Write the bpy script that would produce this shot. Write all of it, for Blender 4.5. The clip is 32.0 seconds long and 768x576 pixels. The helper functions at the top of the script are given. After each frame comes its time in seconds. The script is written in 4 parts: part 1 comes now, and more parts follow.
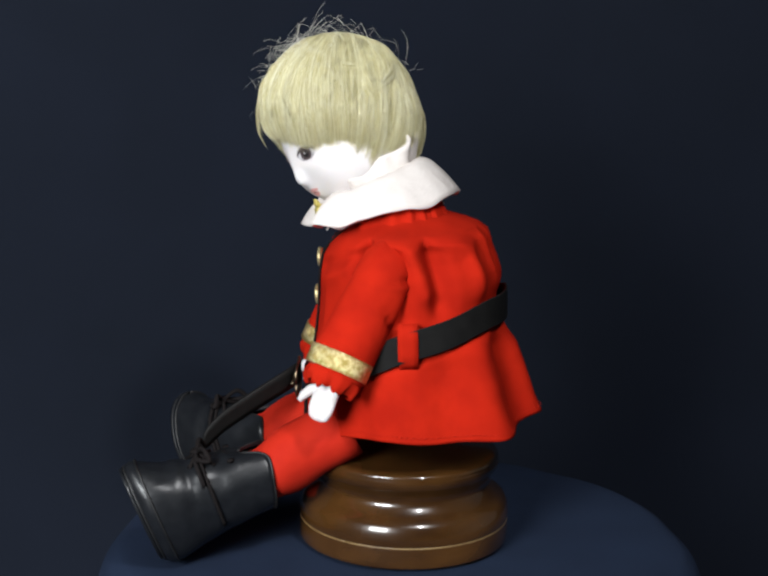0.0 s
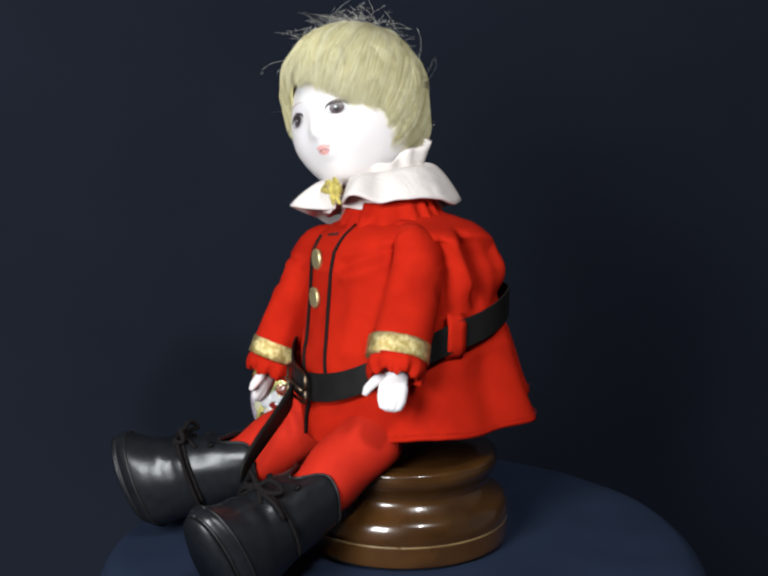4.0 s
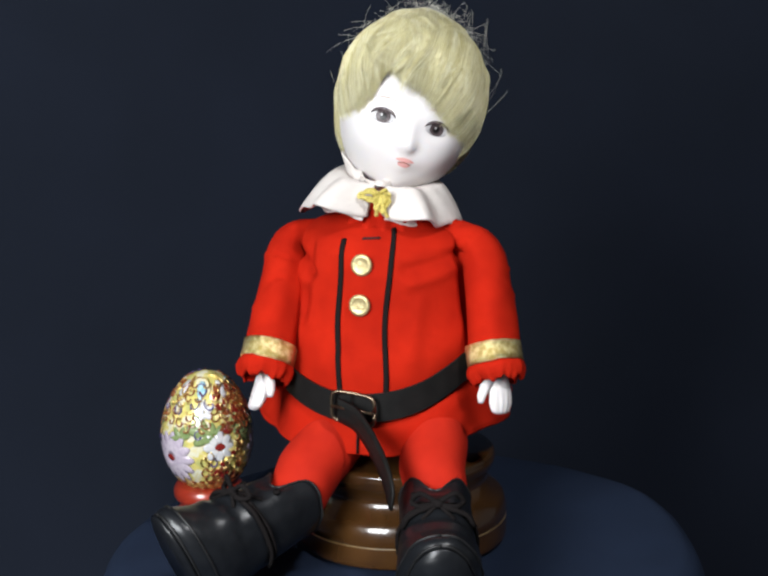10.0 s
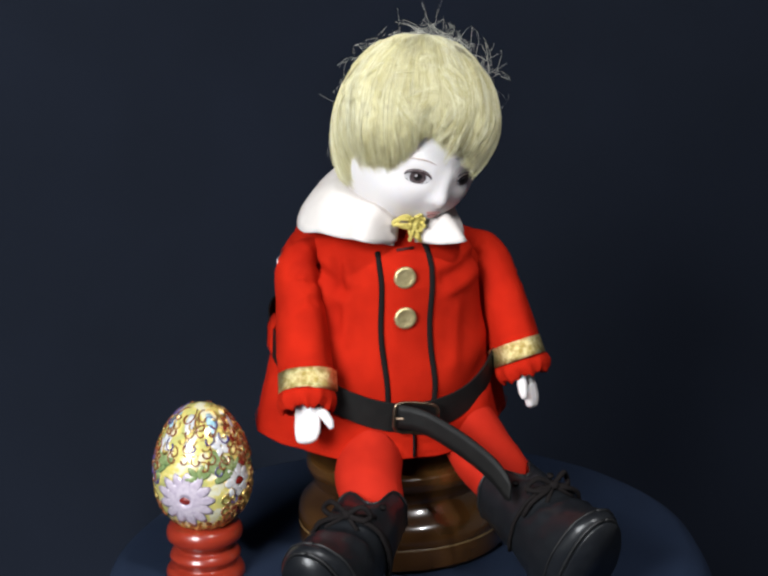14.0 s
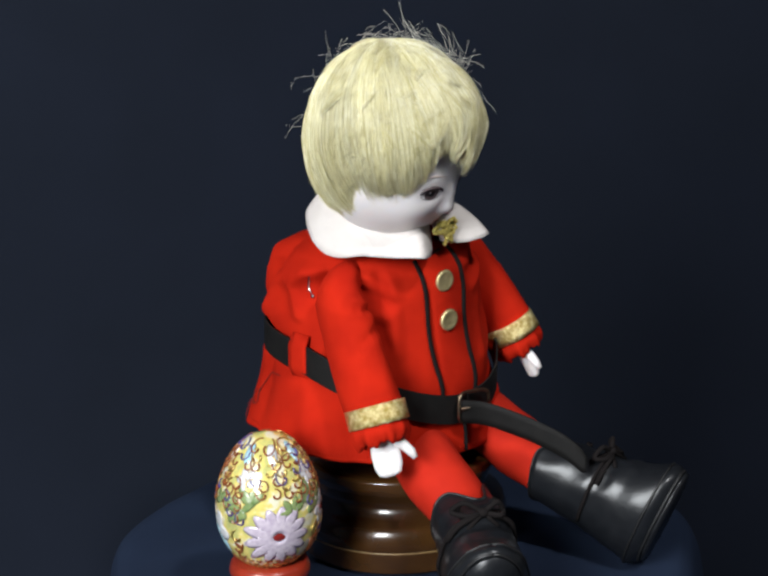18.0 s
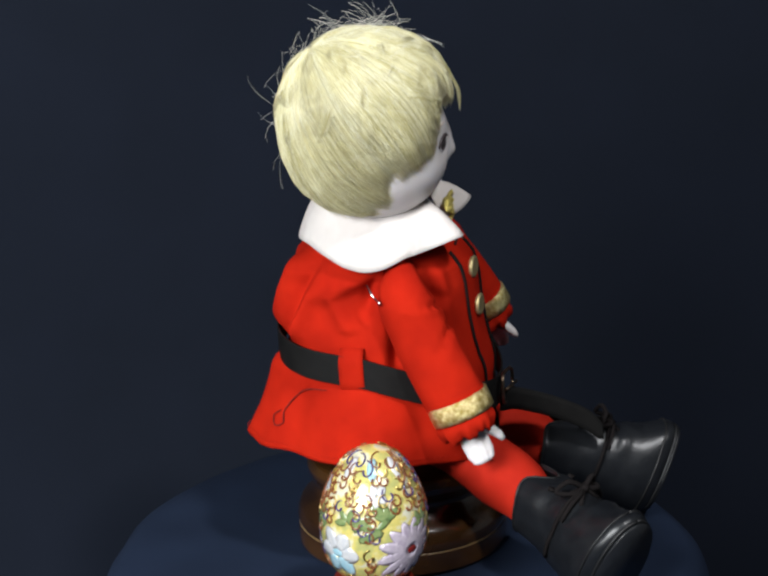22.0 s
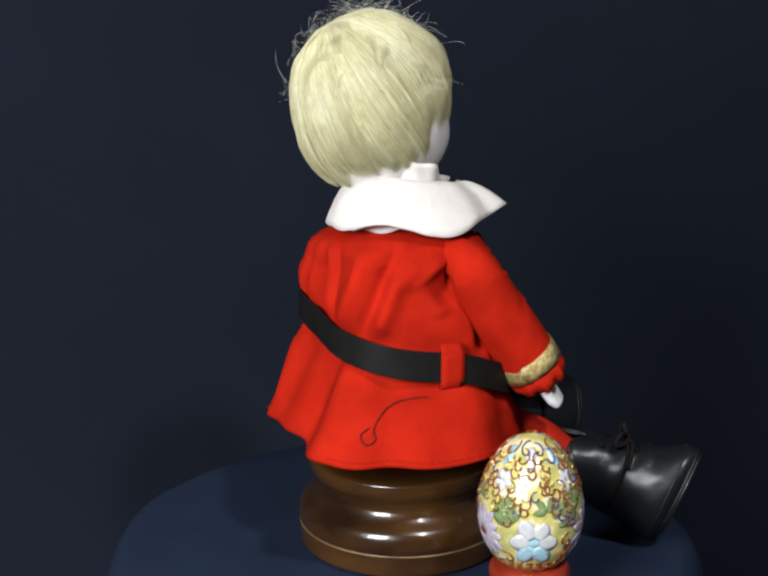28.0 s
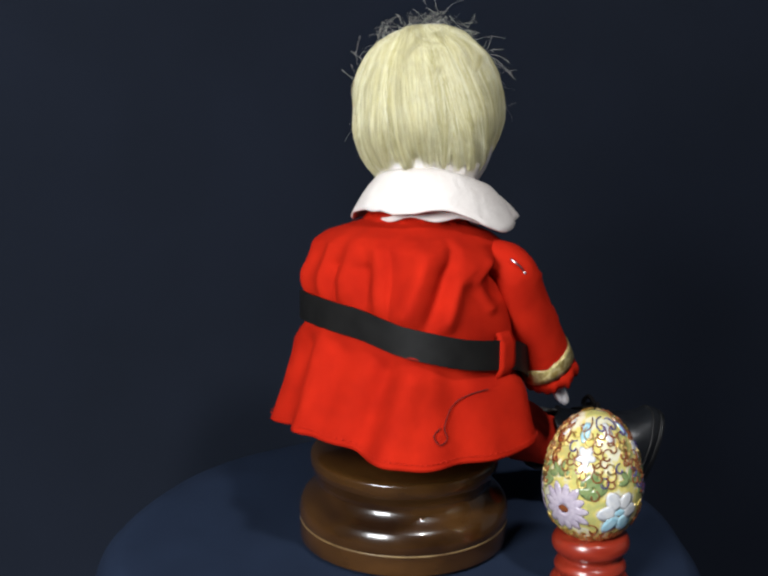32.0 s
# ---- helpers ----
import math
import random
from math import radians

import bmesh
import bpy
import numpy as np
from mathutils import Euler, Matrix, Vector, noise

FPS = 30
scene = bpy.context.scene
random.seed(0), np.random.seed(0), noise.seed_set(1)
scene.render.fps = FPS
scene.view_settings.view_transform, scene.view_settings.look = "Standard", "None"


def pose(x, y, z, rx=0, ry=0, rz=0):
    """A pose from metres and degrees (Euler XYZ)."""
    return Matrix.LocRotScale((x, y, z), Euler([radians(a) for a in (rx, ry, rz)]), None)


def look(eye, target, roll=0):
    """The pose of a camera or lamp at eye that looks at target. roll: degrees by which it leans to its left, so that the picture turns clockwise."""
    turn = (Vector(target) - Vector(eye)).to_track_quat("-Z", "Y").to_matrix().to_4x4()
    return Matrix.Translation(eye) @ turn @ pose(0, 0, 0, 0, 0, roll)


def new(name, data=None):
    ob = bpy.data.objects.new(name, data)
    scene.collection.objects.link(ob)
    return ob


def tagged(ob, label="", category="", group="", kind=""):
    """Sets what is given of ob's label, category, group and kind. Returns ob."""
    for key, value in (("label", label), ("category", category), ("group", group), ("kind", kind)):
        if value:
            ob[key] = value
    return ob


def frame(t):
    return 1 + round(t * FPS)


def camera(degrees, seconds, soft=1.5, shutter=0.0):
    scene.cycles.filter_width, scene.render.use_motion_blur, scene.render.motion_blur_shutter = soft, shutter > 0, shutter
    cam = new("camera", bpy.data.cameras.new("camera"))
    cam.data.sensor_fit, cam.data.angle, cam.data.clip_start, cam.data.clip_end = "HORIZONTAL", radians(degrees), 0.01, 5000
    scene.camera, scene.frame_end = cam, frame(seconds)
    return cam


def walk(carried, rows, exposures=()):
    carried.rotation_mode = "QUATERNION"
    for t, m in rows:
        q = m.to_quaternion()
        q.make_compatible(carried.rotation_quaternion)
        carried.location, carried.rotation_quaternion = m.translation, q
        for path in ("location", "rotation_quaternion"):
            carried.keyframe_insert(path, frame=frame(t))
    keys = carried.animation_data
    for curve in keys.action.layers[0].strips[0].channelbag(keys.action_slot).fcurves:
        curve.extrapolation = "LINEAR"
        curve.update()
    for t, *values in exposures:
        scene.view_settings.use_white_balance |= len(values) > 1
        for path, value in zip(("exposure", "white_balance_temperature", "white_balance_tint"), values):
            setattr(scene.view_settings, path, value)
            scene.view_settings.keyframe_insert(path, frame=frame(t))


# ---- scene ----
cam = camera(30.96, 32.0, soft=2.6)

# ---- camera: it stands still before a slow turntable ----
walk(cam, [(0.0, look((0, -0.65, 0.272), (-0.0090, -0.0162, 0.1283), -0.175)),
           (32.0, look((0, -0.65, 0.272), (-0.0090, -0.0162, 0.1283), -0.175))])

# ---- light ----
world = bpy.data.worlds.new("world")
scene.world = world
world.use_nodes = True
world.node_tree.nodes["Background"].inputs["Color"].default_value = (0.75, 0.85, 1.0, 1)
world.node_tree.nodes["Background"].inputs["Strength"].default_value = 0.10


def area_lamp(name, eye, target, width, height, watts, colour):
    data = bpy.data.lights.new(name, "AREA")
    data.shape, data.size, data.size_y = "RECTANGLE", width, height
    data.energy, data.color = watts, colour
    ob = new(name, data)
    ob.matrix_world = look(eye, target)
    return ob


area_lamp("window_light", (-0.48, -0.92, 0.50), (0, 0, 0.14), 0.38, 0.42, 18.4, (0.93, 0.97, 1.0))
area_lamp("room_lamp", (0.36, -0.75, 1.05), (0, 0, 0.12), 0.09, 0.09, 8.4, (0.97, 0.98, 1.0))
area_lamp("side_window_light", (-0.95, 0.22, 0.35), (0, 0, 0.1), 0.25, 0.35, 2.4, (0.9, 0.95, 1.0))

# ---- motion of the turntable and of the clockwork inside the doll ----
TURN = ((0, -122.0), (4, -91.7), (8, -61.6), (12, -30.7), (16, 0.0), (20, 29.7), (24, 57.8), (28, 84.3), (32, 110.1))
HEAD_PLACE = (                          # middle of the head and its lean
    (0, -0.0154, -0.0473, 0.2045, 25.1, 2.3, 4.5), (2, -0.0351, -0.0425, 0.2077, 18.0, -12.7, 3.8), (4, -0.0454, -0.0259, 0.2100, 4.6, -25.3, 1.8),
    (6, -0.0416, -0.0052, 0.2121, -9.9, -26.0, -1.0), (8, -0.0263, 0.0099, 0.2150, -17.6, -12.5, -2.5), (10, -0.0066, 0.0121, 0.2161, -15.4, 4.6, -2.3),
    (12, 0.0084, 0.0006, 0.2116, -5.2, 15.2, -2.8), (14, 0.0117, -0.0192, 0.2061, 6.5, 18.1, -5.0), (16, 0.0027, -0.0379, 0.2032, 15.4, 16.5, -6.8),
    (18, -0.0161, -0.0469, 0.2056, 20.0, 8.3, -5.5), (20, -0.0356, -0.0422, 0.2095, 17.8, -6.6, -3.2), (22, -0.0454, -0.0255, 0.2118, 6.5, -21.2, -2.0),
    (24, -0.0412, -0.0047, 0.2131, -7.4, -23.4, -3.0), (26, -0.0256, 0.0105, 0.2149, -14.7, -11.1, -3.9), (28, -0.0062, 0.0129, 0.2163, -11.3, 5.6, -3.4),
    (30, 0.0087, 0.0016, 0.2134, -2.0, 16.5, -3.1), (32, 0.0125, -0.0180, 0.2090, 8.8, 19.5, -4.1))
# the clockwork turns once in 17.4 s; each piece sways round its pivot: swing for the cosine and the sine, shift in millimetres likewise
PERIOD = 17.4
CHEST = (Vector((-0.0083, 0.0121, 0.0984)), (3.44, 0.31, -0.85), (1.19, -4.20, 0.03), (0, 0, 0), (0, 0, 0))
BELT_SWAY = (Vector((-0.0083, 0.0121, 0.0984)), (0.64, 1.38, 1.05), (-1.56, -3.14, -0.37), (0, 0, 0), (0, 0, 0))
LEFT_ARM = (Vector((0.030, 0.010, 0.150)), (-0.43, -1.21, 1.12), (0.26, -4.69, 5.40), (-1.8, -1.5, -3.1), (-5.6, -4.6, 3.6))
RIGHT_ARM = (Vector((-0.030, -0.010, 0.145)), (3.53, 2.99, 0.32), (4.95, -3.63, -5.58), (1.2, -4.3, -2.8), (1.5, -6.1, -0.3))
COLLAR_PIVOT = Vector((-0.0160, -0.0040, 0.1150))
COLLAR_SHARE = 0.55                     # the collar follows the head part of the way
TABLE_TILT = -2.3                       # the turntable stands a little askew on its axle
BODY_FACING = 30.0
HEAD_FACING = 52.5


def turned(angles):
    """A rotation from a rotation vector in degrees."""
    v = Vector([radians(a) for a in angles])
    return Matrix.Rotation(v.length, 4, v.normalized()) if v.length > 1e-6 else Matrix.Identity(4)


def swayed(way, t):
    """The pose of a swaying piece at t seconds."""
    pivot, turn_c, turn_s, shift_c, shift_s = way
    c, s = math.cos(2 * math.pi * t / PERIOD), math.sin(2 * math.pi * t / PERIOD)
    shift = (Vector(shift_c) * c + Vector(shift_s) * s) * 0.001
    return Matrix.Translation(pivot + shift) @ turned(Vector(turn_c) * c + Vector(turn_s) * s)


# ---- materials ----
def material(name, colour, rough=0.6, metal=0.0, second=None, scale=60.0, bump=0.0, bump_scale=300.0, coat=0.0,
             sheen=0.0, stretch=(1, 1, 1), spots=0.5, specular=None, subsurface=0.0, crumple=0.0):
    mat = bpy.data.materials.new(name)
    mat.use_nodes = True
    nt = mat.node_tree
    bsdf = nt.nodes["Principled BSDF"]
    bsdf.inputs["Roughness"].default_value = rough
    bsdf.inputs["Metallic"].default_value = metal
    bsdf.inputs["Coat Weight"].default_value = coat
    bsdf.inputs["Coat Roughness"].default_value = 0.06
    bsdf.inputs["Sheen Weight"].default_value = sheen
    if specular is not None:
        bsdf.inputs["Specular IOR Level"].default_value = specular
    if subsurface:
        bsdf.inputs["Subsurface Weight"].default_value = subsurface
        bsdf.inputs["Subsurface Radius"].default_value = (0.004, 0.003, 0.002)
    coord = nt.nodes.new("ShaderNodeTexCoord")
    mapping = nt.nodes.new("ShaderNodeMapping")
    mapping.inputs["Scale"].default_value = stretch
    nt.links.new(coord.outputs["Object"], mapping.inputs["Vector"])
    if second is None:
        second = tuple(c * 0.8 for c in colour)
    tex = nt.nodes.new("ShaderNodeTexNoise")
    tex.inputs["Scale"].default_value = scale
    tex.inputs["Detail"].default_value = 6
    ramp = nt.nodes.new("ShaderNodeValToRGB")
    ramp.color_ramp.elements[0].position = 0.5 - spots * 0.4
    ramp.color_ramp.elements[1].position = 0.5 + spots * 0.4
    ramp.color_ramp.elements[0].color = (*second, 1)
    ramp.color_ramp.elements[1].color = (*colour, 1)
    nt.links.new(mapping.outputs["Vector"], tex.inputs["Vector"])
    nt.links.new(tex.outputs["Fac"], ramp.inputs["Fac"])
    nt.links.new(ramp.outputs["Color"], bsdf.inputs["Base Color"])
    if bump:
        fine = nt.nodes.new("ShaderNodeTexNoise")
        fine.inputs["Scale"].default_value = bump_scale
        fine.inputs["Detail"].default_value = 4
        nt.links.new(mapping.outputs["Vector"], fine.inputs["Vector"])
        node = nt.nodes.new("ShaderNodeBump")
        node.inputs["Strength"].default_value = bump
        node.inputs["Distance"].default_value = 0.001
        nt.links.new(fine.outputs["Fac"], node.inputs["Height"])
        nt.links.new(node.outputs["Normal"], bsdf.inputs["Normal"])
        if crumple:
            broad = nt.nodes.new("ShaderNodeTexNoise")
            broad.inputs["Scale"].default_value = 95
            broad.inputs["Detail"].default_value = 3
            broad.inputs["Distortion"].default_value = 0.6
            nt.links.new(mapping.outputs["Vector"], broad.inputs["Vector"])
            second_bump = nt.nodes.new("ShaderNodeBump")
            second_bump.inputs["Strength"].default_value = crumple
            second_bump.inputs["Distance"].default_value = 0.004
            nt.links.new(broad.outputs["Fac"], second_bump.inputs["Height"])
            nt.links.new(second_bump.outputs["Normal"], node.inputs["Normal"])
    return mat


RED_CLOTH = material("red_cotton", (0.47, 0.016, 0.0045), 0.85, second=(0.34, 0.010, 0.0030), scale=60, bump=0.35, bump_scale=2200, sheen=0.0, specular=0.07, crumple=0.10)
RED_TIGHTS = material("red_jersey", (0.48, 0.019, 0.0065), 0.8, second=(0.42, 0.015, 0.0055), scale=120, bump=0.25, bump_scale=1800, sheen=0.0, specular=0.15)
PORCELAIN = material("bisque_porcelain", (0.75, 0.715, 0.71), 0.40, second=(0.72, 0.675, 0.665), scale=40, specular=0.4, subsurface=0.1)
WHITE_CLOTH = material("white_cotton", (0.69, 0.64, 0.605), 0.9, second=(0.63, 0.575, 0.54), scale=80, bump=0.2, bump_scale=2200, specular=0.2, crumple=0.25)
def hair_material():
    mat = material("blond_hair", (0.66, 0.56, 0.27), 0.34, specular=0.65)
    nt = mat.node_tree
    geo = nt.nodes.new("ShaderNodeNewGeometry")
    ramp = nt.nodes.new("ShaderNodeValToRGB")
    ramp.color_ramp.elements[0].color = (0.42, 0.375, 0.165, 1)
    ramp.color_ramp.elements[1].color = (0.82, 0.80, 0.62, 1)
    mid = ramp.color_ramp.elements.new(0.5)
    mid.color = (0.67, 0.61, 0.33, 1)
    nt.links.new(geo.outputs["Random Per Island"], ramp.inputs["Fac"])
    nt.links.new(ramp.outputs["Color"], nt.nodes["Principled BSDF"].inputs["Base Color"])
    return mat


HAIR = hair_material()
LOOSE_HAIR = material("pale_loose_hair", (0.82, 0.80, 0.70), 0.4, specular=0.6)
HAIR_CAP = material("wig_cap_hair", (0.72, 0.66, 0.33), 0.6, second=(0.62, 0.55, 0.24), scale=300, spots=0.9, bump=0.4, bump_scale=700)
BUTTONHOLE = material("dark_buttonhole_thread", (0.05, 0.004, 0.003), 0.9)
BOOT = material("black_leatherette", (0.0070, 0.0078, 0.0095), 0.33, second=(0.0105, 0.0115, 0.0135), scale=200, bump=0.05, bump_scale=700, specular=0.42, crumple=0.06)
WELT = material("boot_welt", (0.010, 0.010, 0.011), 0.5, second=(0.006, 0.006, 0.006), scale=300)
BELT = material("black_belt_leather", (0.0075, 0.0072, 0.0070), 0.50, second=(0.011, 0.0105, 0.010), scale=150, bump=0.2, bump_scale=1500, specular=0.14)
PIPING = material("black_braid", (0.011, 0.009, 0.009), 0.9, bump=0.3, bump_scale=3000, specular=0.1)
GOLD = material("gold_metal", (0.75, 0.55, 0.20), 0.28, 1.0, second=(0.60, 0.42, 0.15), scale=400)
GILT = material("worn_gilt_button", (0.72, 0.60, 0.32), 0.42, 0.75, second=(0.50, 0.40, 0.19), scale=350, bump=0.3, bump_scale=900)
GOLD_BRAID = material("gold_lame_braid", (0.95, 0.82, 0.42), 0.30, 0.85, second=(0.62, 0.44, 0.12), scale=420, bump=1.0, bump_scale=1300, spots=0.3)
CORD = material("yellow_gold_cord", (0.78, 0.66, 0.20), 0.40, 0.35, second=(0.50, 0.40, 0.08), scale=900, bump=0.9, bump_scale=1600, spots=0.4)
PIN = material("steel_pin", (0.75, 0.74, 0.76), 0.25, 1.0)
BRASS = material("aged_brass", (0.27, 0.20, 0.13), 0.38, 1.0, second=(0.15, 0.11, 0.08), scale=500)
EYE_WHITE_AND_GLINT = material("painted_eye_white_and_glint", (0.62, 0.60, 0.61), 0.5)
EYE_IRIS = material("painted_brown", (0.030, 0.019, 0.021), 0.45, second=(0.12, 0.090, 0.092), scale=1100)
EYE_DARK = material("painted_black", (0.008, 0.006, 0.006), 0.45)
BROW = material("painted_brow", (0.50, 0.40, 0.36), 0.5, second=(0.58, 0.48, 0.44), scale=900)
LIPS = material("painted_lips", (0.66, 0.30, 0.28), 0.45, second=(0.72, 0.40, 0.37), scale=500)
WOOD = material("lacquered_brown_wood", (0.080, 0.034, 0.0082), 0.24, second=(0.018, 0.0072, 0.0026), scale=20, coat=0.7, stretch=(1, 1, 2.2), bump=0.16, bump_scale=70)
INLAY = material("pale_inlay", (0.27, 0.18, 0.075), 0.4, second=(0.12, 0.07, 0.03), scale=90)
ENAMEL_GROUND = material("gold_enamel_ground", (0.78, 0.68, 0.30), 0.18, 0.15, second=(0.62, 0.50, 0.14), scale=150, spots=0.6, bump=0.12, bump_scale=520, coat=1.0)
for place, tint in ((0.36, (0.50, 0.50, 0.18)), (0.5, (0.76, 0.64, 0.18)), (0.60, (0.80, 0.78, 0.62))):
    ENAMEL_GROUND.node_tree.nodes["Color Ramp"].color_ramp.elements.new(place).color = (*tint, 1)

ENAMEL_LILAC = material("lilac_enamel", (0.58, 0.51, 0.57), 0.15, second=(0.42, 0.35, 0.44), scale=500, coat=0.8)
ENAMEL_WHITE = material("white_enamel", (0.66, 0.65, 0.63), 0.15, second=(0.52, 0.53, 0.56), scale=400, coat=0.8)
ENAMEL_YELLOW = material("yellow_enamel", (0.80, 0.62, 0.14), 0.15, second=(0.78, 0.70, 0.36), scale=400, coat=0.8)
ENAMEL_BLUE = material("pale_blue_enamel", (0.28, 0.52, 0.62), 0.15, second=(0.45, 0.63, 0.70), scale=400, coat=0.8)
ENAMEL_NAVY = material("navy_enamel", (0.03, 0.03, 0.16), 0.15, second=(0.10, 0.06, 0.16), scale=600, coat=0.8)
ENAMEL_GREEN = material("green_enamel", (0.13, 0.21, 0.075), 0.15, second=(0.26, 0.31, 0.13), scale=500, coat=0.8)
ENAMEL_BROWN = material("russet_enamel", (0.24, 0.07, 0.02), 0.15, second=(0.16, 0.05, 0.02), scale=600, coat=0.8)
ENAMEL_RED = material("dark_red_enamel", (0.22, 0.02, 0.015), 0.15, second=(0.15, 0.012, 0.01), scale=600, coat=0.8)
RED_LACQUER = material("red_stained_wood", (0.30, 0.030, 0.013), 0.30, second=(0.20, 0.016, 0.007), scale=60, coat=0.5, stretch=(1, 1, 5))
DARK_CLOTH = material("navy_black_cloth", (0.0150, 0.0243, 0.0490), 0.95, second=(0.0118, 0.0190, 0.0385), scale=25, bump=0.3, bump_scale=2000, specular=0.1)
BACK_CLOTH = material("black_backdrop_cloth", (0.0126, 0.0160, 0.026), 0.95, second=(0.0105, 0.0133, 0.0205), scale=6, bump=0.3, bump_scale=1500, specular=0.05)
ROOM = material("room_plaster", (0.48, 0.48, 0.48), 0.9, second=(0.42, 0.42, 0.42), scale=3)


# ---- mesh building ----
class Shape:
    """Collects rings, tubes and patches, each with its material, for one mesh."""

    def __init__(self):
        self.verts, self.faces, self.index, self.slots = [], [], [], []

    def slot(self, mat):
        if mat not in self.slots:
            self.slots.append(mat)
        return self.slots.index(mat)

    def rings(self, rings, mat, wrap=True, start=False, end=False):
        k, n, s = len(self.verts), len(rings[0]), self.slot(mat)
        for ring in rings:
            self.verts += [tuple(v) for v in ring]
        for i in range(len(rings) - 1):
            for j in range(n if wrap else n - 1):
                a, b = k + i * n + j, k + i * n + (j + 1) % n
                self.faces.append((a, b, b + n, a + n))
                self.index.append(s)
        for flag, row in ((start, 0), (end, len(rings) - 1)):
            if flag:
                self.faces.append(tuple(k + row * n + j for j in range(n)))
                self.index.append(s)

    def tube(self, path, radius, mat, n=10, caps=True, flat=1.0, side=None, ripple=None):
        """A tube along a path; radius is a number or one a point; flat squeezes it along side."""
        path = [Vector(p) for p in path]
        rings = []
        up = Vector(side) if side is not None else None
        for i, p in enumerate(path):
            d = (path[min(i + 1, len(path) - 1)] - path[max(i - 1, 0)]).normalized()
            if side is not None:
                u = (up - d * up.dot(d)).normalized()
            else:
                if up is None:
                    up = Vector((0, 0, 1)) if abs(d.z) < 0.9 else Vector((1, 0, 0))
                u = (up - d * up.dot(d)).normalized()
                up = u
            v = d.cross(u)
            r = radius[i] if isinstance(radius, (list, tuple)) else radius
            w = [r + (ripple(i / (len(path) - 1), 2 * math.pi * j / n) if ripple else 0.0) for j in range(n)]
            rings.append([p + u * (w[j] * flat * math.cos(2 * math.pi * j / n)) + v * (w[j] * math.sin(2 * math.pi * j / n)) for j in range(n)])
        self.rings(rings, mat, True, caps, caps)

    def grid(self, rows, mat, thickness=0.0):
        """A sheet from rows of points; with a thickness it becomes a closed slab along its normals."""
        rows = [[Vector(p) for p in row] for row in rows]
        if not thickness:
            self.rings(rows, mat, False)
            return
        n, m = len(rows), len(rows[0])
        top, low = [], []
        for i in range(n):
            a, b = [], []
            for j in range(m):
                du = rows[min(i + 1, n - 1)][j] - rows[max(i - 1, 0)][j]
                dv = rows[i][min(j + 1, m - 1)] - rows[i][max(j - 1, 0)]
                nn = du.cross(dv)
                nn = nn.normalized() if nn.length > 1e-12 else Vector((0, 0, 1))
                a.append(rows[i][j] + nn * thickness / 2)
                b.append(rows[i][j] - nn * thickness / 2)
            top.append(a)
            low.append(b)
        self.rings([t + l[::-1] for t, l in zip(top, low)], mat, True, True, True)

    def ball(self, centre, radii, mat, n=16, turn=None):
        centre, rings = Vector(centre), []
        for i in range(1, n // 2):
            a = math.pi * i / (n // 2)
            ring = [Vector((radii[0] * math.sin(a) * math.cos(2 * math.pi * j / n), radii[1] * math.sin(a) * math.sin(2 * math.pi * j / n), -radii[2] * math.cos(a))) for j in range(n)]
            rings.append([centre + (turn @ v if turn else v) for v in ring])
        self.rings(rings, mat, True, True, True)

    def make(self, name, m=None, smooth=True):
        mesh = bpy.data.meshes.new(name)
        verts = self.verts if m is None else [tuple(m @ Vector(v)) for v in self.verts]
        mesh.from_pydata(verts, [], self.faces)
        for mat in self.slots:
            mesh.materials.append(mat)
        mesh.polygons.foreach_set("material_index", self.index)
        mesh.polygons.foreach_set("use_smooth", [smooth] * len(self.faces))
        mesh.update()
        bm = bmesh.new()
        bm.from_mesh(mesh)
        bmesh.ops.recalc_face_normals(bm, faces=bm.faces)
        bm.to_mesh(mesh)
        bm.free()
        return mesh


def part(name, shape, parent, label="", m=None):
    ob = new(name, shape.make(name, m))
    ob.parent = parent
    return tagged(ob, label)


def lathe(shape, profile, mat, n=64, centre=(0, 0, 0), caps=True):
    c = Vector(centre)
    shape.rings([[c + Vector((r * math.cos(2 * math.pi * j / n), r * math.sin(2 * math.pi * j / n), z)) for j in range(n)] for r, z in profile], mat, True, caps, caps)


def smooth_profile(points, steps=6):
    """A smooth line through (r, z) points."""
    out = []
    for i in range(len(points) - 1):
        p0, p1, p2, p3 = (points[max(i - 1, 0)], points[i], points[i + 1], points[min(i + 2, len(points) - 1)])
        for s in range(steps):
            t = s / steps
            out.append(tuple(0.5 * (2 * b + (c - a) * t + (2 * a - 5 * b + 4 * c - d) * t * t + (3 * b - a - 3 * c + d) * t ** 3) for a, b, c, d in zip(p0, p1, p2, p3)))
    out.append(tuple(points[-1]))
    return out


def curve(points, steps=8):
    return [Vector(p) for p in smooth_profile([tuple(p) for p in points], steps)]


def table(z, rows):
    """Linear look-up: rows of (z, values...), rising."""
    if z <= rows[0][0]:
        return rows[0][1:]
    for a, b in zip(rows, rows[1:]):
        if z <= b[0]:
            t = (z - a[0]) / (b[0] - a[0])
            t = t * t * (3 - 2 * t) if len(a) > 9 else t
            return tuple(x + (y - x) * t for x, y in zip(a[1:], b[1:]))
    return rows[-1][1:]


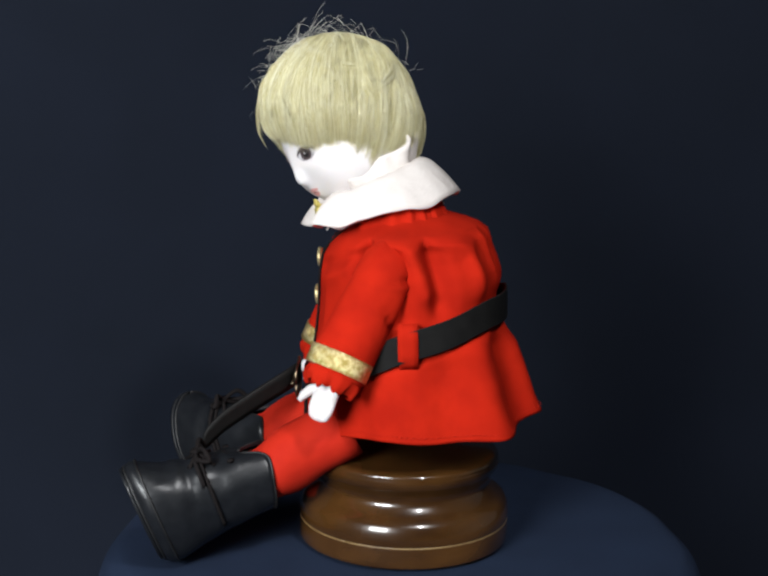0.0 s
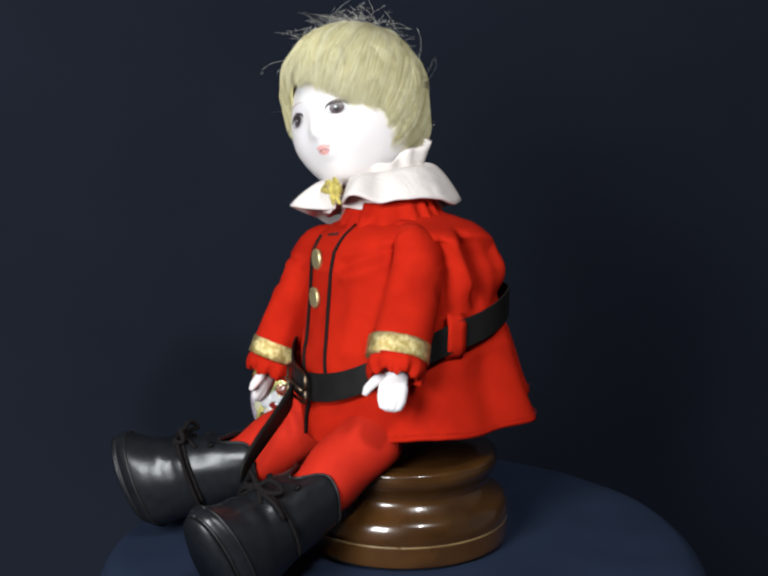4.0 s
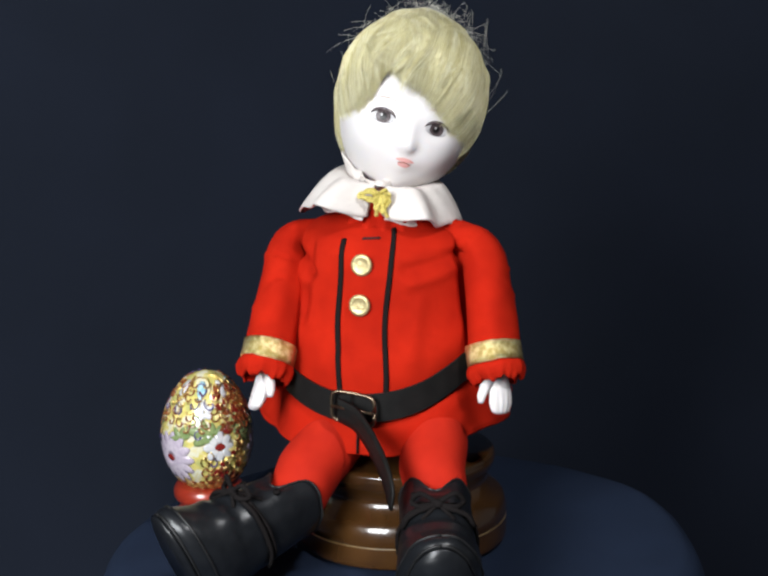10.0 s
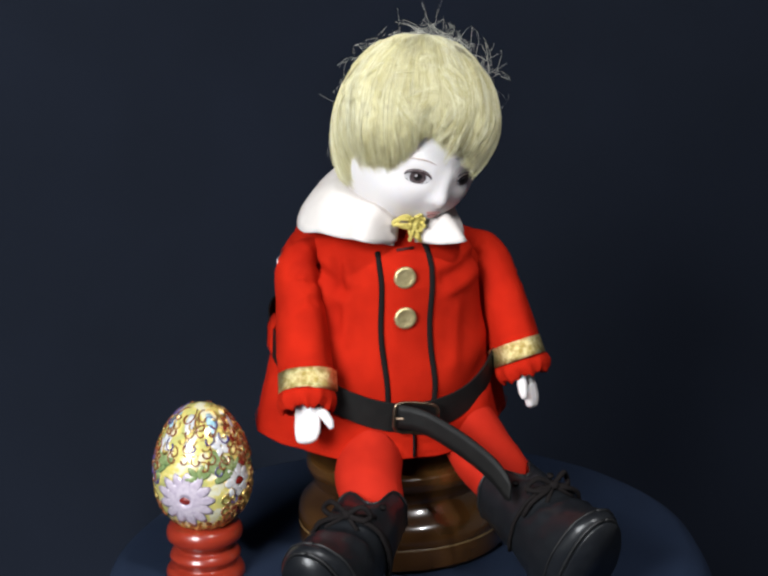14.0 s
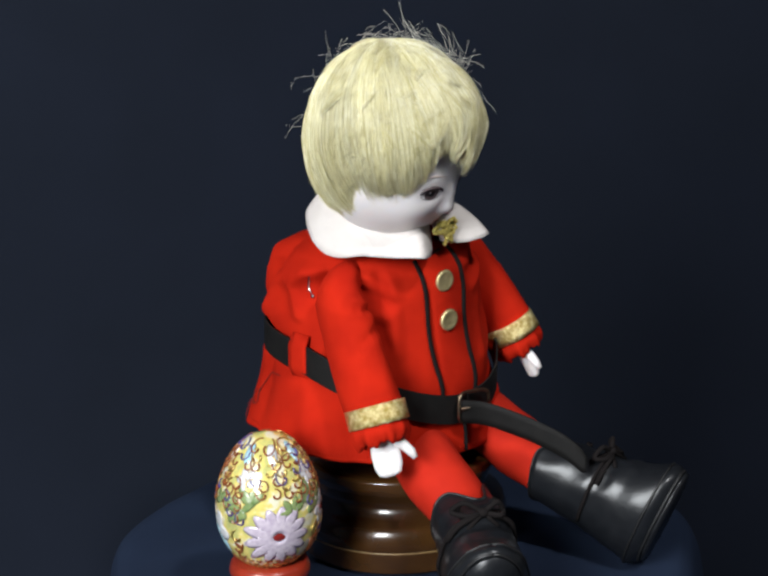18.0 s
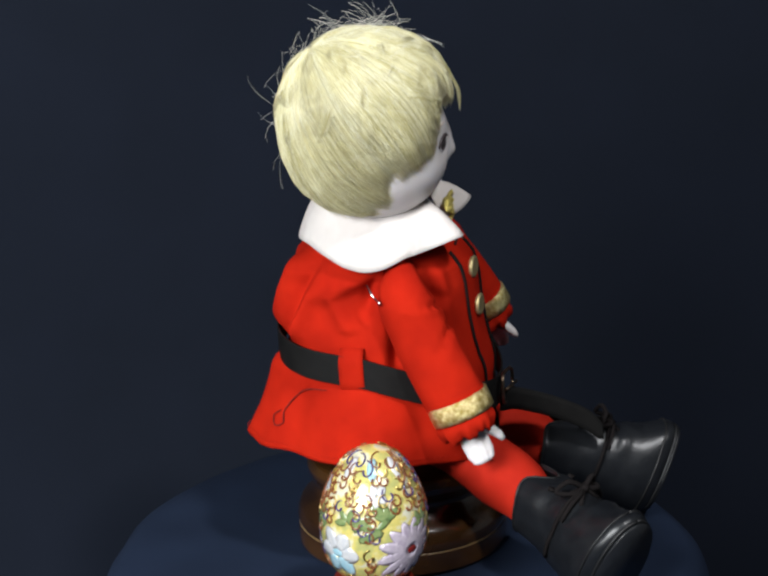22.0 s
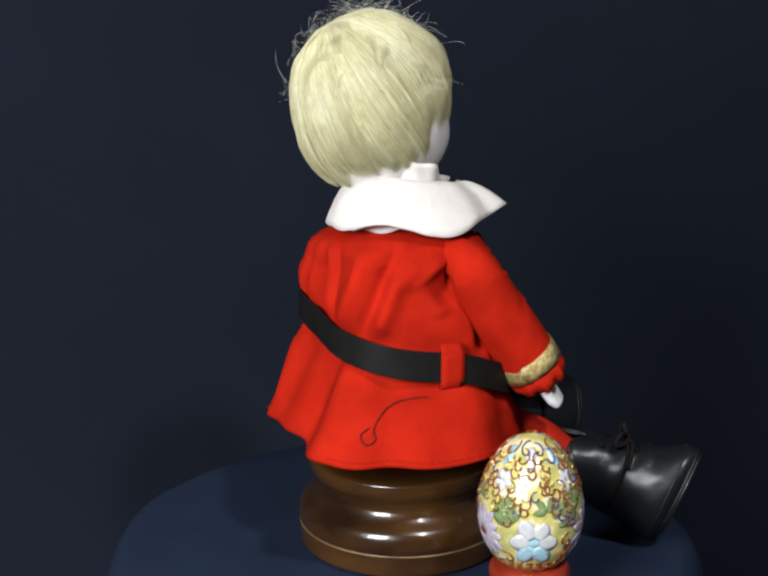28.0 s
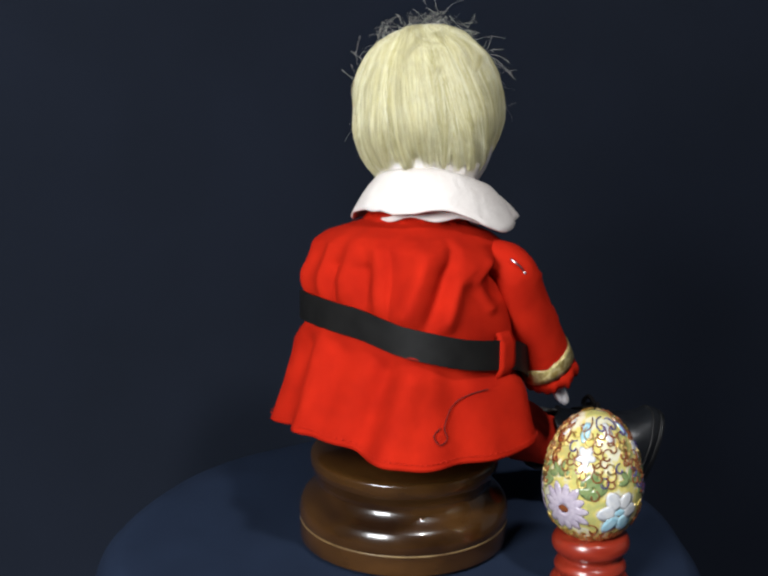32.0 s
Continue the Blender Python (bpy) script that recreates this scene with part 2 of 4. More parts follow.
# ---- setting ----
def make_setting():
    floor_shape = Shape()
    rows = []
    for i in range(33):
        row = []
        for j in range(65):
            x, y = -2.0 + 4.0 * j / 64, -2.0 + 3.3 * i / 32
            row.append((x, y, -0.300 + 0.004 * noise.noise(Vector((x * 5, y * 5, 0)))))
        rows.append(row)
    floor_shape.grid(rows, DARK_CLOTH)
    tagged(new("floor", floor_shape.make("floor")), "table top covered with dark navy cloth", "table cover", kind="structure")
    back = Shape()
    rows = []
    for i in range(31):
        row = []
        for j in range(121):
            x, z = -2.0 + 4.0 * j / 120, -0.305 + 2.5 * i / 30
            sway = 0.010 * math.sin(x * 9 + 0.6 * math.sin(z * 4)) + 0.018 * noise.noise(Vector((x * 4, z * 1.5, 3)))
            row.append((x, 0.36 + 0.40 * x + sway - 0.22 * (max(0.0, 0.05 - z) / 0.35) ** 2, z))
        rows.append(row)
    back.grid(rows, BACK_CLOTH)
    tagged(new("backdrop", back.make("backdrop")), "black cloth backdrop hanging in loose folds", "backdrop", kind="structure")
    for name, a, b in (("wall_west", (-2.05, -2.0, -0.31), (-2.0, 1.3, 2.2)), ("wall_east", (2.0, -2.0, -0.31), (2.05, 1.3, 2.2)),
                       ("wall_south", (-2.05, -2.05, -0.31), (2.05, -2.0, 2.2)), ("ceiling", (-2.05, -2.05, 2.2), (2.05, 1.3, 2.25))):
        s = Shape()
        ring = [(a[0], a[1]), (b[0], a[1]), (b[0], b[1]), (a[0], b[1])]
        s.rings([[(x, y, a[2]) for x, y in ring], [(x, y, b[2]) for x, y in ring]], ROOM, True, True, True)
        tagged(new(name, s.make(name, smooth=False)), "plain dim wall of the room" if name != "ceiling" else "plain dim ceiling of the room", "wall" if name != "ceiling" else "ceiling", kind="structure")


make_setting()


# ---- the turntable under its cloth ----
def make_turntable():
    s = Shape()
    rings = []
    n = 160
    for r, z in smooth_profile([(0.0005, 0.0), (0.05, 0.0), (0.10, 0.0), (0.132, -0.0008), (0.1415, -0.004), (0.1465, -0.011), (0.1500, -0.026), (0.154, -0.07), (0.160, -0.16), (0.166, -0.285)], 6):
        ring = []
        for j in range(n):
            a = 2 * math.pi * j / n
            droop = max(0.0, (r - 0.128) / 0.02)
            wave = droop * (0.0022 * math.sin(5 * a + 1) + 0.0016 * math.sin(9 * a + 2.2) + 0.0022 * noise.noise(Vector((3 * math.cos(a), 3 * math.sin(a), 7))))
            lift = 0.0005 * noise.noise(Vector((40 * r * math.cos(a), 40 * r * math.sin(a), 1)))
            ring.append(((r + wave) * math.cos(a), (r + wave) * math.sin(a), z + lift - 0.0015))
        rings.append(ring)
    s.rings(rings, DARK_CLOTH)
    ob = new("turntable", s.make("turntable", pose(0, 0, 0, 0, TABLE_TILT, 0)))
    return tagged(ob, "round turntable draped with dark navy cloth", "turntable")


turntable = make_turntable()


# ---- the musical wooden base ----
def make_base():
    base = tagged(new("music_box_base"), "round turned music box base in glossy brown lacquered wood", "music box")
    tilt = pose(0, 0, 0, 0, TABLE_TILT, 0)
    s = Shape()
    lathe(s, smooth_profile([(0.046, 0.0), (0.0505, 0.0004), (0.0515, 0.0016), (0.0515, 0.0098), (0.0508, 0.0104), (0.0515, 0.0112), (0.0517, 0.0150), (0.0500, 0.0205), (0.0450, 0.0250), (0.0425, 0.0290), (0.0432, 0.0330),
                             (0.0458, 0.0370), (0.0462, 0.0410), (0.0440, 0.0440), (0.030, 0.0446)], 6), WOOD, 96)
    part("body", s, base, m=tilt)
    s = Shape()
    ring = [(0.0510 * math.cos(a), 0.0510 * math.sin(a), 0.0104) for a in [2 * math.pi * j / 96 for j in range(97)]]
    s.tube(ring, 0.0006, INLAY, 6)
    part("inlay_ring", s, base, "thin pale inlay line", m=tilt)
    return base


base = make_base()


# ---- the enamelled egg and its stand ----
EGG_PLACE = Vector((-0.0782, -0.0633, 0))
EGG_LOW, EGG_TOP, EGG_WIDE = 0.0185, 0.0800, 0.0231


def egg_radius(t):
    """Half width of the egg at a share t of its height."""
    a = math.acos(max(-1.0, min(1.0, 1 - 2 * t)))
    return EGG_WIDE * math.sin(a) * (1.0 + 0.13 * math.cos(a) - 0.02)


def egg_point(az, t, out=0.0):
    r = egg_radius(t)
    k = (egg_radius(min(0.999, t + 0.01)) - egg_radius(max(0.001, t - 0.01))) / (0.02 * (EGG_TOP - EGG_LOW))
    n = Vector((math.cos(az), math.sin(az), -k)).normalized()
    return Vector((r * math.cos(az), r * math.sin(az), EGG_LOW + t * (EGG_TOP - EGG_LOW))) + n * out


def egg_spot(az, t, u, v, out=0.0):
    """A point u metres along and v metres up from a place on the egg."""
    tt = min(0.985, max(0.015, t + v / (EGG_TOP - EGG_LOW)))
    return egg_point(az + u / max(0.006, egg_radius(tt)), tt, out)


def petal(az, t, angle, start, length, wide, mat, out=0.00015, wire=GOLD):
    """One raised enamel cell, a teardrop that points away from its flower's middle."""
    s = Shape()
    rows = []
    c, d = math.cos(angle), math.sin(angle)
    for i in range(7):
        q = i / 6
        half = wide * (math.sin(math.pi * min(1.0, q * 0.86 + 0.10)) ** 0.7)
        along = start + length * q
        rows.append([egg_spot(az, t, c * along - d * half * w, d * along + c * half * w, out * (1.15 - 0.5 * abs(w))) for w in (-1, -0.4, 0.4, 1)])
    s.grid(rows, mat, 0.0003)
    edge = [row[0] for row in rows] + [row[-1] for row in rows[::-1]]
    s.tube([Vector(v) for v in edge + edge[:1]], 0.00017, wire, 4)
    return s


def scroll(az, t, size, angle, flip, mat):
    """A curl of wire."""
    s = Shape()
    pts = []
    for i in range(15):
        q = i / 14
        a = angle + flip * (q * 1.55 * math.pi)
        r = size * (1 - 0.72 * q)
        pts.append(egg_spot(az, t, size * 0.4 * math.cos(angle) + r * math.cos(a), size * 0.4 * math.sin(angle) + r * math.sin(a), 0.0004))
    s.tube(pts, [0.00030 + 0.00020 * i / 14 for i in range(15)], mat, 6)
    return s


def make_egg():
    rnd = random.Random(4)
    egg = tagged(new("decorative_egg"), "cloisonne egg with gold scrolls, lilac flowers and green leaves", "egg")
    s = Shape()
    lathe(s, [(max(0.0002, egg_radius(i / 48)), EGG_LOW + (EGG_TOP - EGG_LOW) * i / 48) for i in range(49)], ENAMEL_GROUND, 64, (0, 0, 0))
    part("body", s, egg)
    taken = []
    for az, t, mat, count, size, middle in ((-88, 0.35, ENAMEL_LILAC, 13, 0.0162, ENAMEL_RED), (-20, 0.46, ENAMEL_WHITE, 8, 0.0088, ENAMEL_RED), (52, 0.36, ENAMEL_LILAC, 13, 0.0125, ENAMEL_RED),
                                            (118, 0.34, ENAMEL_LILAC, 13, 0.0130, ENAMEL_BROWN), (185, 0.33, ENAMEL_WHITE, 6, 0.0125, ENAMEL_BLUE)):
        a = radians(az)
        taken.append((a, t, size * 1.05))
        s = Shape()
        s.ball(egg_point(a, t, -0.0001), (0.0030, 0.0020, 0.0006), middle, 12, (egg_point(a, t, 1) - egg_point(a, t, 0)).to_track_quat("Z", "Y").to_matrix())
        flower = part("flower", s, egg, "raised enamel flower")
        for k in range(count):
            g = 2 * math.pi * k / count
            colour = ENAMEL_BLUE if middle is ENAMEL_BLUE and math.sin(g) < -0.2 else mat
            part("petal", petal(a, t, g, 0.0020, size * (0.8 + 0.2 * rnd.random()) - 0.002, size * 2.3 / count * (0.98 if count > 6 else 0.80), colour, wire=ENAMEL_NAVY if mat is ENAMEL_LILAC else GOLD), flower)
        for k in (-1, 1):
            for turn in (0.75, 1.15):
                g = math.pi / 2 + k * turn
                part("leaf", petal(a, t + 0.04, g, size * 0.95, 0.0095, 0.0024, ENAMEL_GREEN), egg, "green enamel leaf")
    # cap of pale petals on the tip
    for k in range(8):
        g = 2 * math.pi * k / 8
        part("petal", petal(g, 0.955, -math.pi / 2, 0.0006, 0.0075, 0.0022, ENAMEL_BLUE if k % 2 else ENAMEL_WHITE), egg)
    # leaves in a band above the flowers
    for k in range(8):
        a, t = 2 * math.pi * (k + 0.4) / 8, 0.53 + 0.03 * (k % 3)
        taken.append((a, t, 0.0040))
        for turn in (0.3, 1.2, 2.3, 3.3):
            part("leaf", petal(a, t, turn + 0.5 * (k % 2), 0.0003, 0.0058, 0.0015, ENAMEL_GREEN), egg, "green enamel leaf")
    for k in range(4):
        a, t = 2 * math.pi * k / 4 + 0.9, 0.74
        taken.append((a, t, 0.0040))
        for q in range(5):
            part("petal", petal(a, t, 2 * math.pi * q / 5 + k, 0.0004, 0.0042, 0.0017, ENAMEL_WHITE), egg)
    # curls of wire all over, red enamel cells on one side, gold beads round the foot
    for row in range(17):
        t = 0.17 + 0.046 * row
        count = max(5, int(2 * math.pi * egg_radius(t) / 0.0062))
        for k in range(count):
            az = 2 * math.pi * (k + 0.5 * (row % 2)) / count + rnd.uniform(-0.1, 0.1)
            clear = True
            for fa, ft, fr in taken:
                du = (az - fa + math.pi) % (2 * math.pi) - math.pi
                if math.hypot(du * egg_radius(t), (t - ft) * (EGG_TOP - EGG_LOW)) < fr:
                    clear = False
            if clear and t < 0.92:
                warm = math.cos(az - 0.8) > 0.35
                wire = rnd.choice((GOLD, GOLD, ENAMEL_BROWN) if warm else (ENAMEL_BROWN, ENAMEL_BROWN, ENAMEL_BROWN, GOLD, ENAMEL_NAVY))
                size, flip = rnd.uniform(0.0026, 0.0036), 1 if k % 2 else -1
                angle = math.pi / 2 + rnd.uniform(-0.7, 0.7)
                curl = part("scroll", scroll(az, t, size, angle, flip, wire), egg)
                if warm:
                    part("cell", petal(az, t, angle + 2.0, -size * 0.3, size * 1.7, size * 0.62, rnd.choice((ENAMEL_RED, ENAMEL_BROWN, ENAMEL_RED, ENAMEL_YELLOW))), curl)
    for row in range(4):
        t = 0.035 + 0.036 * row
        count = int(2 * math.pi * egg_radius(t) / 0.0040)
        for k in range(count):
            az = 2 * math.pi * (k + 0.5 * (row % 2)) / count
            part("bead", petal(az, t, rnd.uniform(-0.5, 0.5) + math.pi * (k % 2), -0.0013, 0.0026, 0.0009, GOLD if rnd.random() < 0.75 else ENAMEL_BROWN), egg)
    return egg


egg = make_egg()


def make_stand():
    stand = tagged(new("egg_stand"), "turned egg stand in glossy red stained wood", "egg stand")
    s = Shape()
    z = -0.0048
    lathe(s, smooth_profile([(0.015, z), (0.0180, z + 0.0003), (0.0185, z + 0.0025), (0.0174, z + 0.005), (0.0146, z + 0.0065), (0.0156, z + 0.0085), (0.0166, z + 0.0105), (0.0155, z + 0.0130), (0.0134, z + 0.0150),
                             (0.0150, z + 0.0172), (0.0172, z + 0.0192), (0.0178, z + 0.0222), (0.0170, z + 0.0250), (0.0158, z + 0.0262)], 5), RED_LACQUER, 64)
    part("body", s, stand)
    return stand


stand = make_stand()

# ---- the doll: seated on the base, its clockwork sways the coat and nods the head ----
CENTRE = Vector((-0.009, 0.004, 0))
# outline of the coat: height, half width, depth in front and behind
COAT = ((0.040, 0.0650, 0.054, 0.073), (0.050, 0.0640, 0.053, 0.070), (0.060, 0.0625, 0.052, 0.065), (0.075, 0.0590, 0.050, 0.0575), (0.095, 0.0530, 0.047, 0.0500), (0.105, 0.0512, 0.046, 0.0455),
        (0.120, 0.0490, 0.044, 0.0425), (0.135, 0.0475, 0.0430, 0.0405), (0.144, 0.0455, 0.0405, 0.0385), (0.150, 0.0425, 0.0360, 0.0378), (0.154, 0.0375, 0.0305, 0.0345), (0.157, 0.0295, 0.0245, 0.0275), (0.160, 0.0215, 0.0200, 0.0200), (0.168, 0.0175, 0.0170, 0.0165))


# folds of the coat: height, width and a line of (degrees round the body, height above the table)
FOLDS = (
    (-0.0050, 0.0130, ((-98, 0.157), (-80, 0.146))),
    (0.0030, 0.0190, ((-140, 0.140), (-140, 0.118))),
    # seam and gathers of the back
    (-0.0012, 0.0016, ((-160, 0.166), (-162, 0.116))), (0.0020, 0.0040, ((-169, 0.160), (-168, 0.116))), (-0.0032, 0.0030, ((-176, 0.140), (-174, 0.114))),
    (0.0022, 0.0036, ((177, 0.152), (178, 0.115))), (-0.0030, 0.0032, ((168, 0.140), (172, 0.114))), (0.0022, 0.0050, ((160, 0.150), (165, 0.115))),
    (0.0020, 0.0036, ((-165, 0.1625), (-140, 0.1600), (-124, 0.157))), (-0.0018, 0.0022, ((-160, 0.158), (-135, 0.1555))), (0.0024, 0.0030, ((-122, 0.1625), (-100, 0.158))),
    (0.0036, 0.0060, ((-136, 0.156), (-145, 0.135), (-156, 0.114))), (-0.0034, 0.0046, ((-119, 0.150), (-128, 0.132), (-140, 0.112))),
    (0.0030, 0.0050, ((-94, 0.143), (-113, 0.136), (-123, 0.120))),
    # gaping armhole behind the right sleeve
    (0.0022, 0.0028, ((-80, 0.145), (-92, 0.142), (-100, 0.135), (-93, 0.123))), (-0.0034, 0.0040, ((-80, 0.142), (-87, 0.130))),
    # left side and shoulder
    (0.0034, 0.0050, ((68, 0.160), (93, 0.151), (101, 0.130))), (-0.0040, 0.0034, ((86, 0.148), (88, 0.118))), (0.0032, 0.0062, ((118, 0.160), (137, 0.146), (140, 0.116))),
    (-0.0030, 0.0048, ((112, 0.146), (118, 0.118))), (-0.0018, 0.0030, ((140, 0.163), (160, 0.158))), (0.0018, 0.0030, ((120, 0.166), (150, 0.162))),
    # armholes
    (-0.0078, 0.0042, ((60, 0.150), (66, 0.108))), (-0.0068, 0.0042, ((-64, 0.144), (-68, 0.104))), (-0.0060, 0.0044, ((106, 0.150), (108, 0.118))),
    # breast
    (-0.0018, 0.0034, ((56, 0.147), (22, 0.139))), (0.0013, 0.0034, ((52, 0.141), (24, 0.133))), (-0.0018, 0.0030, ((-42, 0.144), (-40, 0.114))), (0.0012, 0.0032, ((-35, 0.142), (-33, 0.110))),
    (0.0016, 0.0022, ((-50, 0.154), (-20, 0.1565))), (-0.0018, 0.0020, ((-52, 0.1575), (-24, 0.1600))), (-0.0020, 0.0030, ((-60, 0.140), (-36, 0.132))), (0.0014, 0.0030, ((-62, 0.134), (-40, 0.126))),
    (-0.0008, 0.0020, ((-14, 0.135), (-10, 0.100))), (0.0010, 0.0040, ((30, 0.125), (26, 0.100))),
    # pleats of the skirt
    (-0.0056, 0.0070, ((-160, 0.100), (-172, 0.040))), (0.0030, 0.0072, ((-147, 0.102), (-157, 0.040))), (-0.0034, 0.0050, ((177, 0.102), (173, 0.062))), (0.0044, 0.0080, ((168, 0.100), (170, 0.040))),
    (-0.0036, 0.0080, ((150, 0.100), (148, 0.040))), (0.0034, 0.0090, ((129, 0.100), (131, 0.040))), (-0.0026, 0.0080, ((105, 0.094), (109, 0.040))), (-0.0030, 0.0090, ((-120, 0.100), (-113, 0.040))),
    (0.0024, 0.0100, ((-82, 0.094), (-76, 0.040))), (-0.0022, 0.0060, ((-56, 0.085), (-50, 0.040))), (0.0018, 0.0070, ((-34, 0.082), (-30, 0.040))), (-0.0020, 0.0080, ((60, 0.090), (66, 0.040))), (0.0020, 0.0080, ((38, 0.082), (42, 0.040))))


def fold_height(az, z):
    """The sum of the folds at a place of the coat."""
    total = 0.0
    for h, wide, line in FOLDS:
        best = 1.0
        for (a0, z0), (a1, z1) in zip(line, line[1:]):
            px = ((math.degrees(az) - a0 + 180) % 360 - 180) * 0.00085
            py = z - z0
            dx, dy = ((a1 - a0 + 180) % 360 - 180) * 0.00085, z1 - z0
            t = max(0.0, min(1.0, (px * dx + py * dy) / (dx * dx + dy * dy)))
            best = min(best, math.hypot(px - t * dx, py - t * dy))
        if best < 3 * wide:
            total += h * math.exp(-(best / wide) ** 2)
    return total


BELT_LINE = ((-190, 0.1185), (-180, 0.1175), (-160, 0.1115), (-133, 0.1080), (-110, 0.1045), (-90, 0.1020), (-75, 0.0985), (-35, 0.0855), (-16, 0.0795), (0, 0.0775), (26, 0.0820), (47, 0.0920), (85, 0.1075), (110, 0.1140), (130, 0.1190), (147, 0.1195), (170, 0.1185), (180, 0.1175), (190, 0.1145))
HEM_LINE = ((-190, 0.0675), (-172, 0.0655), (-165, 0.0610), (-150, 0.0605), (-130, 0.0595), (-110, 0.0590), (-90, 0.0592), (-76, 0.0600), (-32, 0.0560), (-11, 0.0555), (13, 0.0550), (31, 0.0600), (68, 0.0645), (90, 0.0630), (110, 0.0635), (128, 0.0620), (140, 0.0640), (160, 0.0665), (186, 0.0665), (190, 0.0655))


def around(az, line, soft):
    """Smoothed look-up round the body."""
    d = (math.degrees(az) + 180) % 360 - 180
    return sum(table(d + soft * k, line)[0] for k in (-1, -0.5, 0, 0.5, 1)) / 5


def belt_height(az):
    return around(az, BELT_LINE, 10)


def coat_point(az, z, out=0.0, folded=1.0):
    """A point of the coat: az in radians, 0 at the front, towards the doll's left."""
    a, front, back = table(z, COAT)
    c, s = math.cos(az), math.sin(az)
    a += 0.0040 * max(0.0, s) * math.exp(-((z - 0.152) / 0.006) ** 2) + 0.0045 * max(0.0, -s) * math.exp(-((z - 0.148) / 0.007) ** 2)
    blend = 0.5 + 0.5 * math.tanh(c * 4)
    depth = front * blend + back * (1 - blend)
    fold = 1.08 * fold_height(az, z) if folded else 0.0
    over = z - belt_height(az)
    fold *= (1 - math.exp(-(over / 0.0075) ** 2)) * min(1.0, max(0.1, (0.158 - z) / 0.010))
    fold += 0.0016 * math.exp(-((over - 0.014) / 0.009) ** 2) + 0.0008 * math.exp(-((over + 0.012) / 0.006) ** 2) - 0.0010 * math.exp(-(over / 0.006) ** 2)
    fold += 0.0006 * noise.noise(Vector((2 * s, 2 * c, 30 * z)))
    r = out + fold * folded
    # the back is broad and flat
    e = 1 - 0.32 * (1 - blend) * (0.8 - 0.2 * s) * (0.62 + 0.38 * min(1.0, max(0.0, (z - 0.080) / 0.026))) * min(1.0, max(0.0, (0.163 - z) / 0.026))
    return CENTRE + Vector(((a + r) * math.copysign(abs(s) ** e, s), -(depth + r) * math.copysign(abs(c) ** e, c), z))


def hem_height(az):
    return around(az, HEM_LINE, 4) + 0.0006 * math.sin(9 * az + 1)


TO_BODY = pose(0, 0, 0, 0, 0, BODY_FACING)


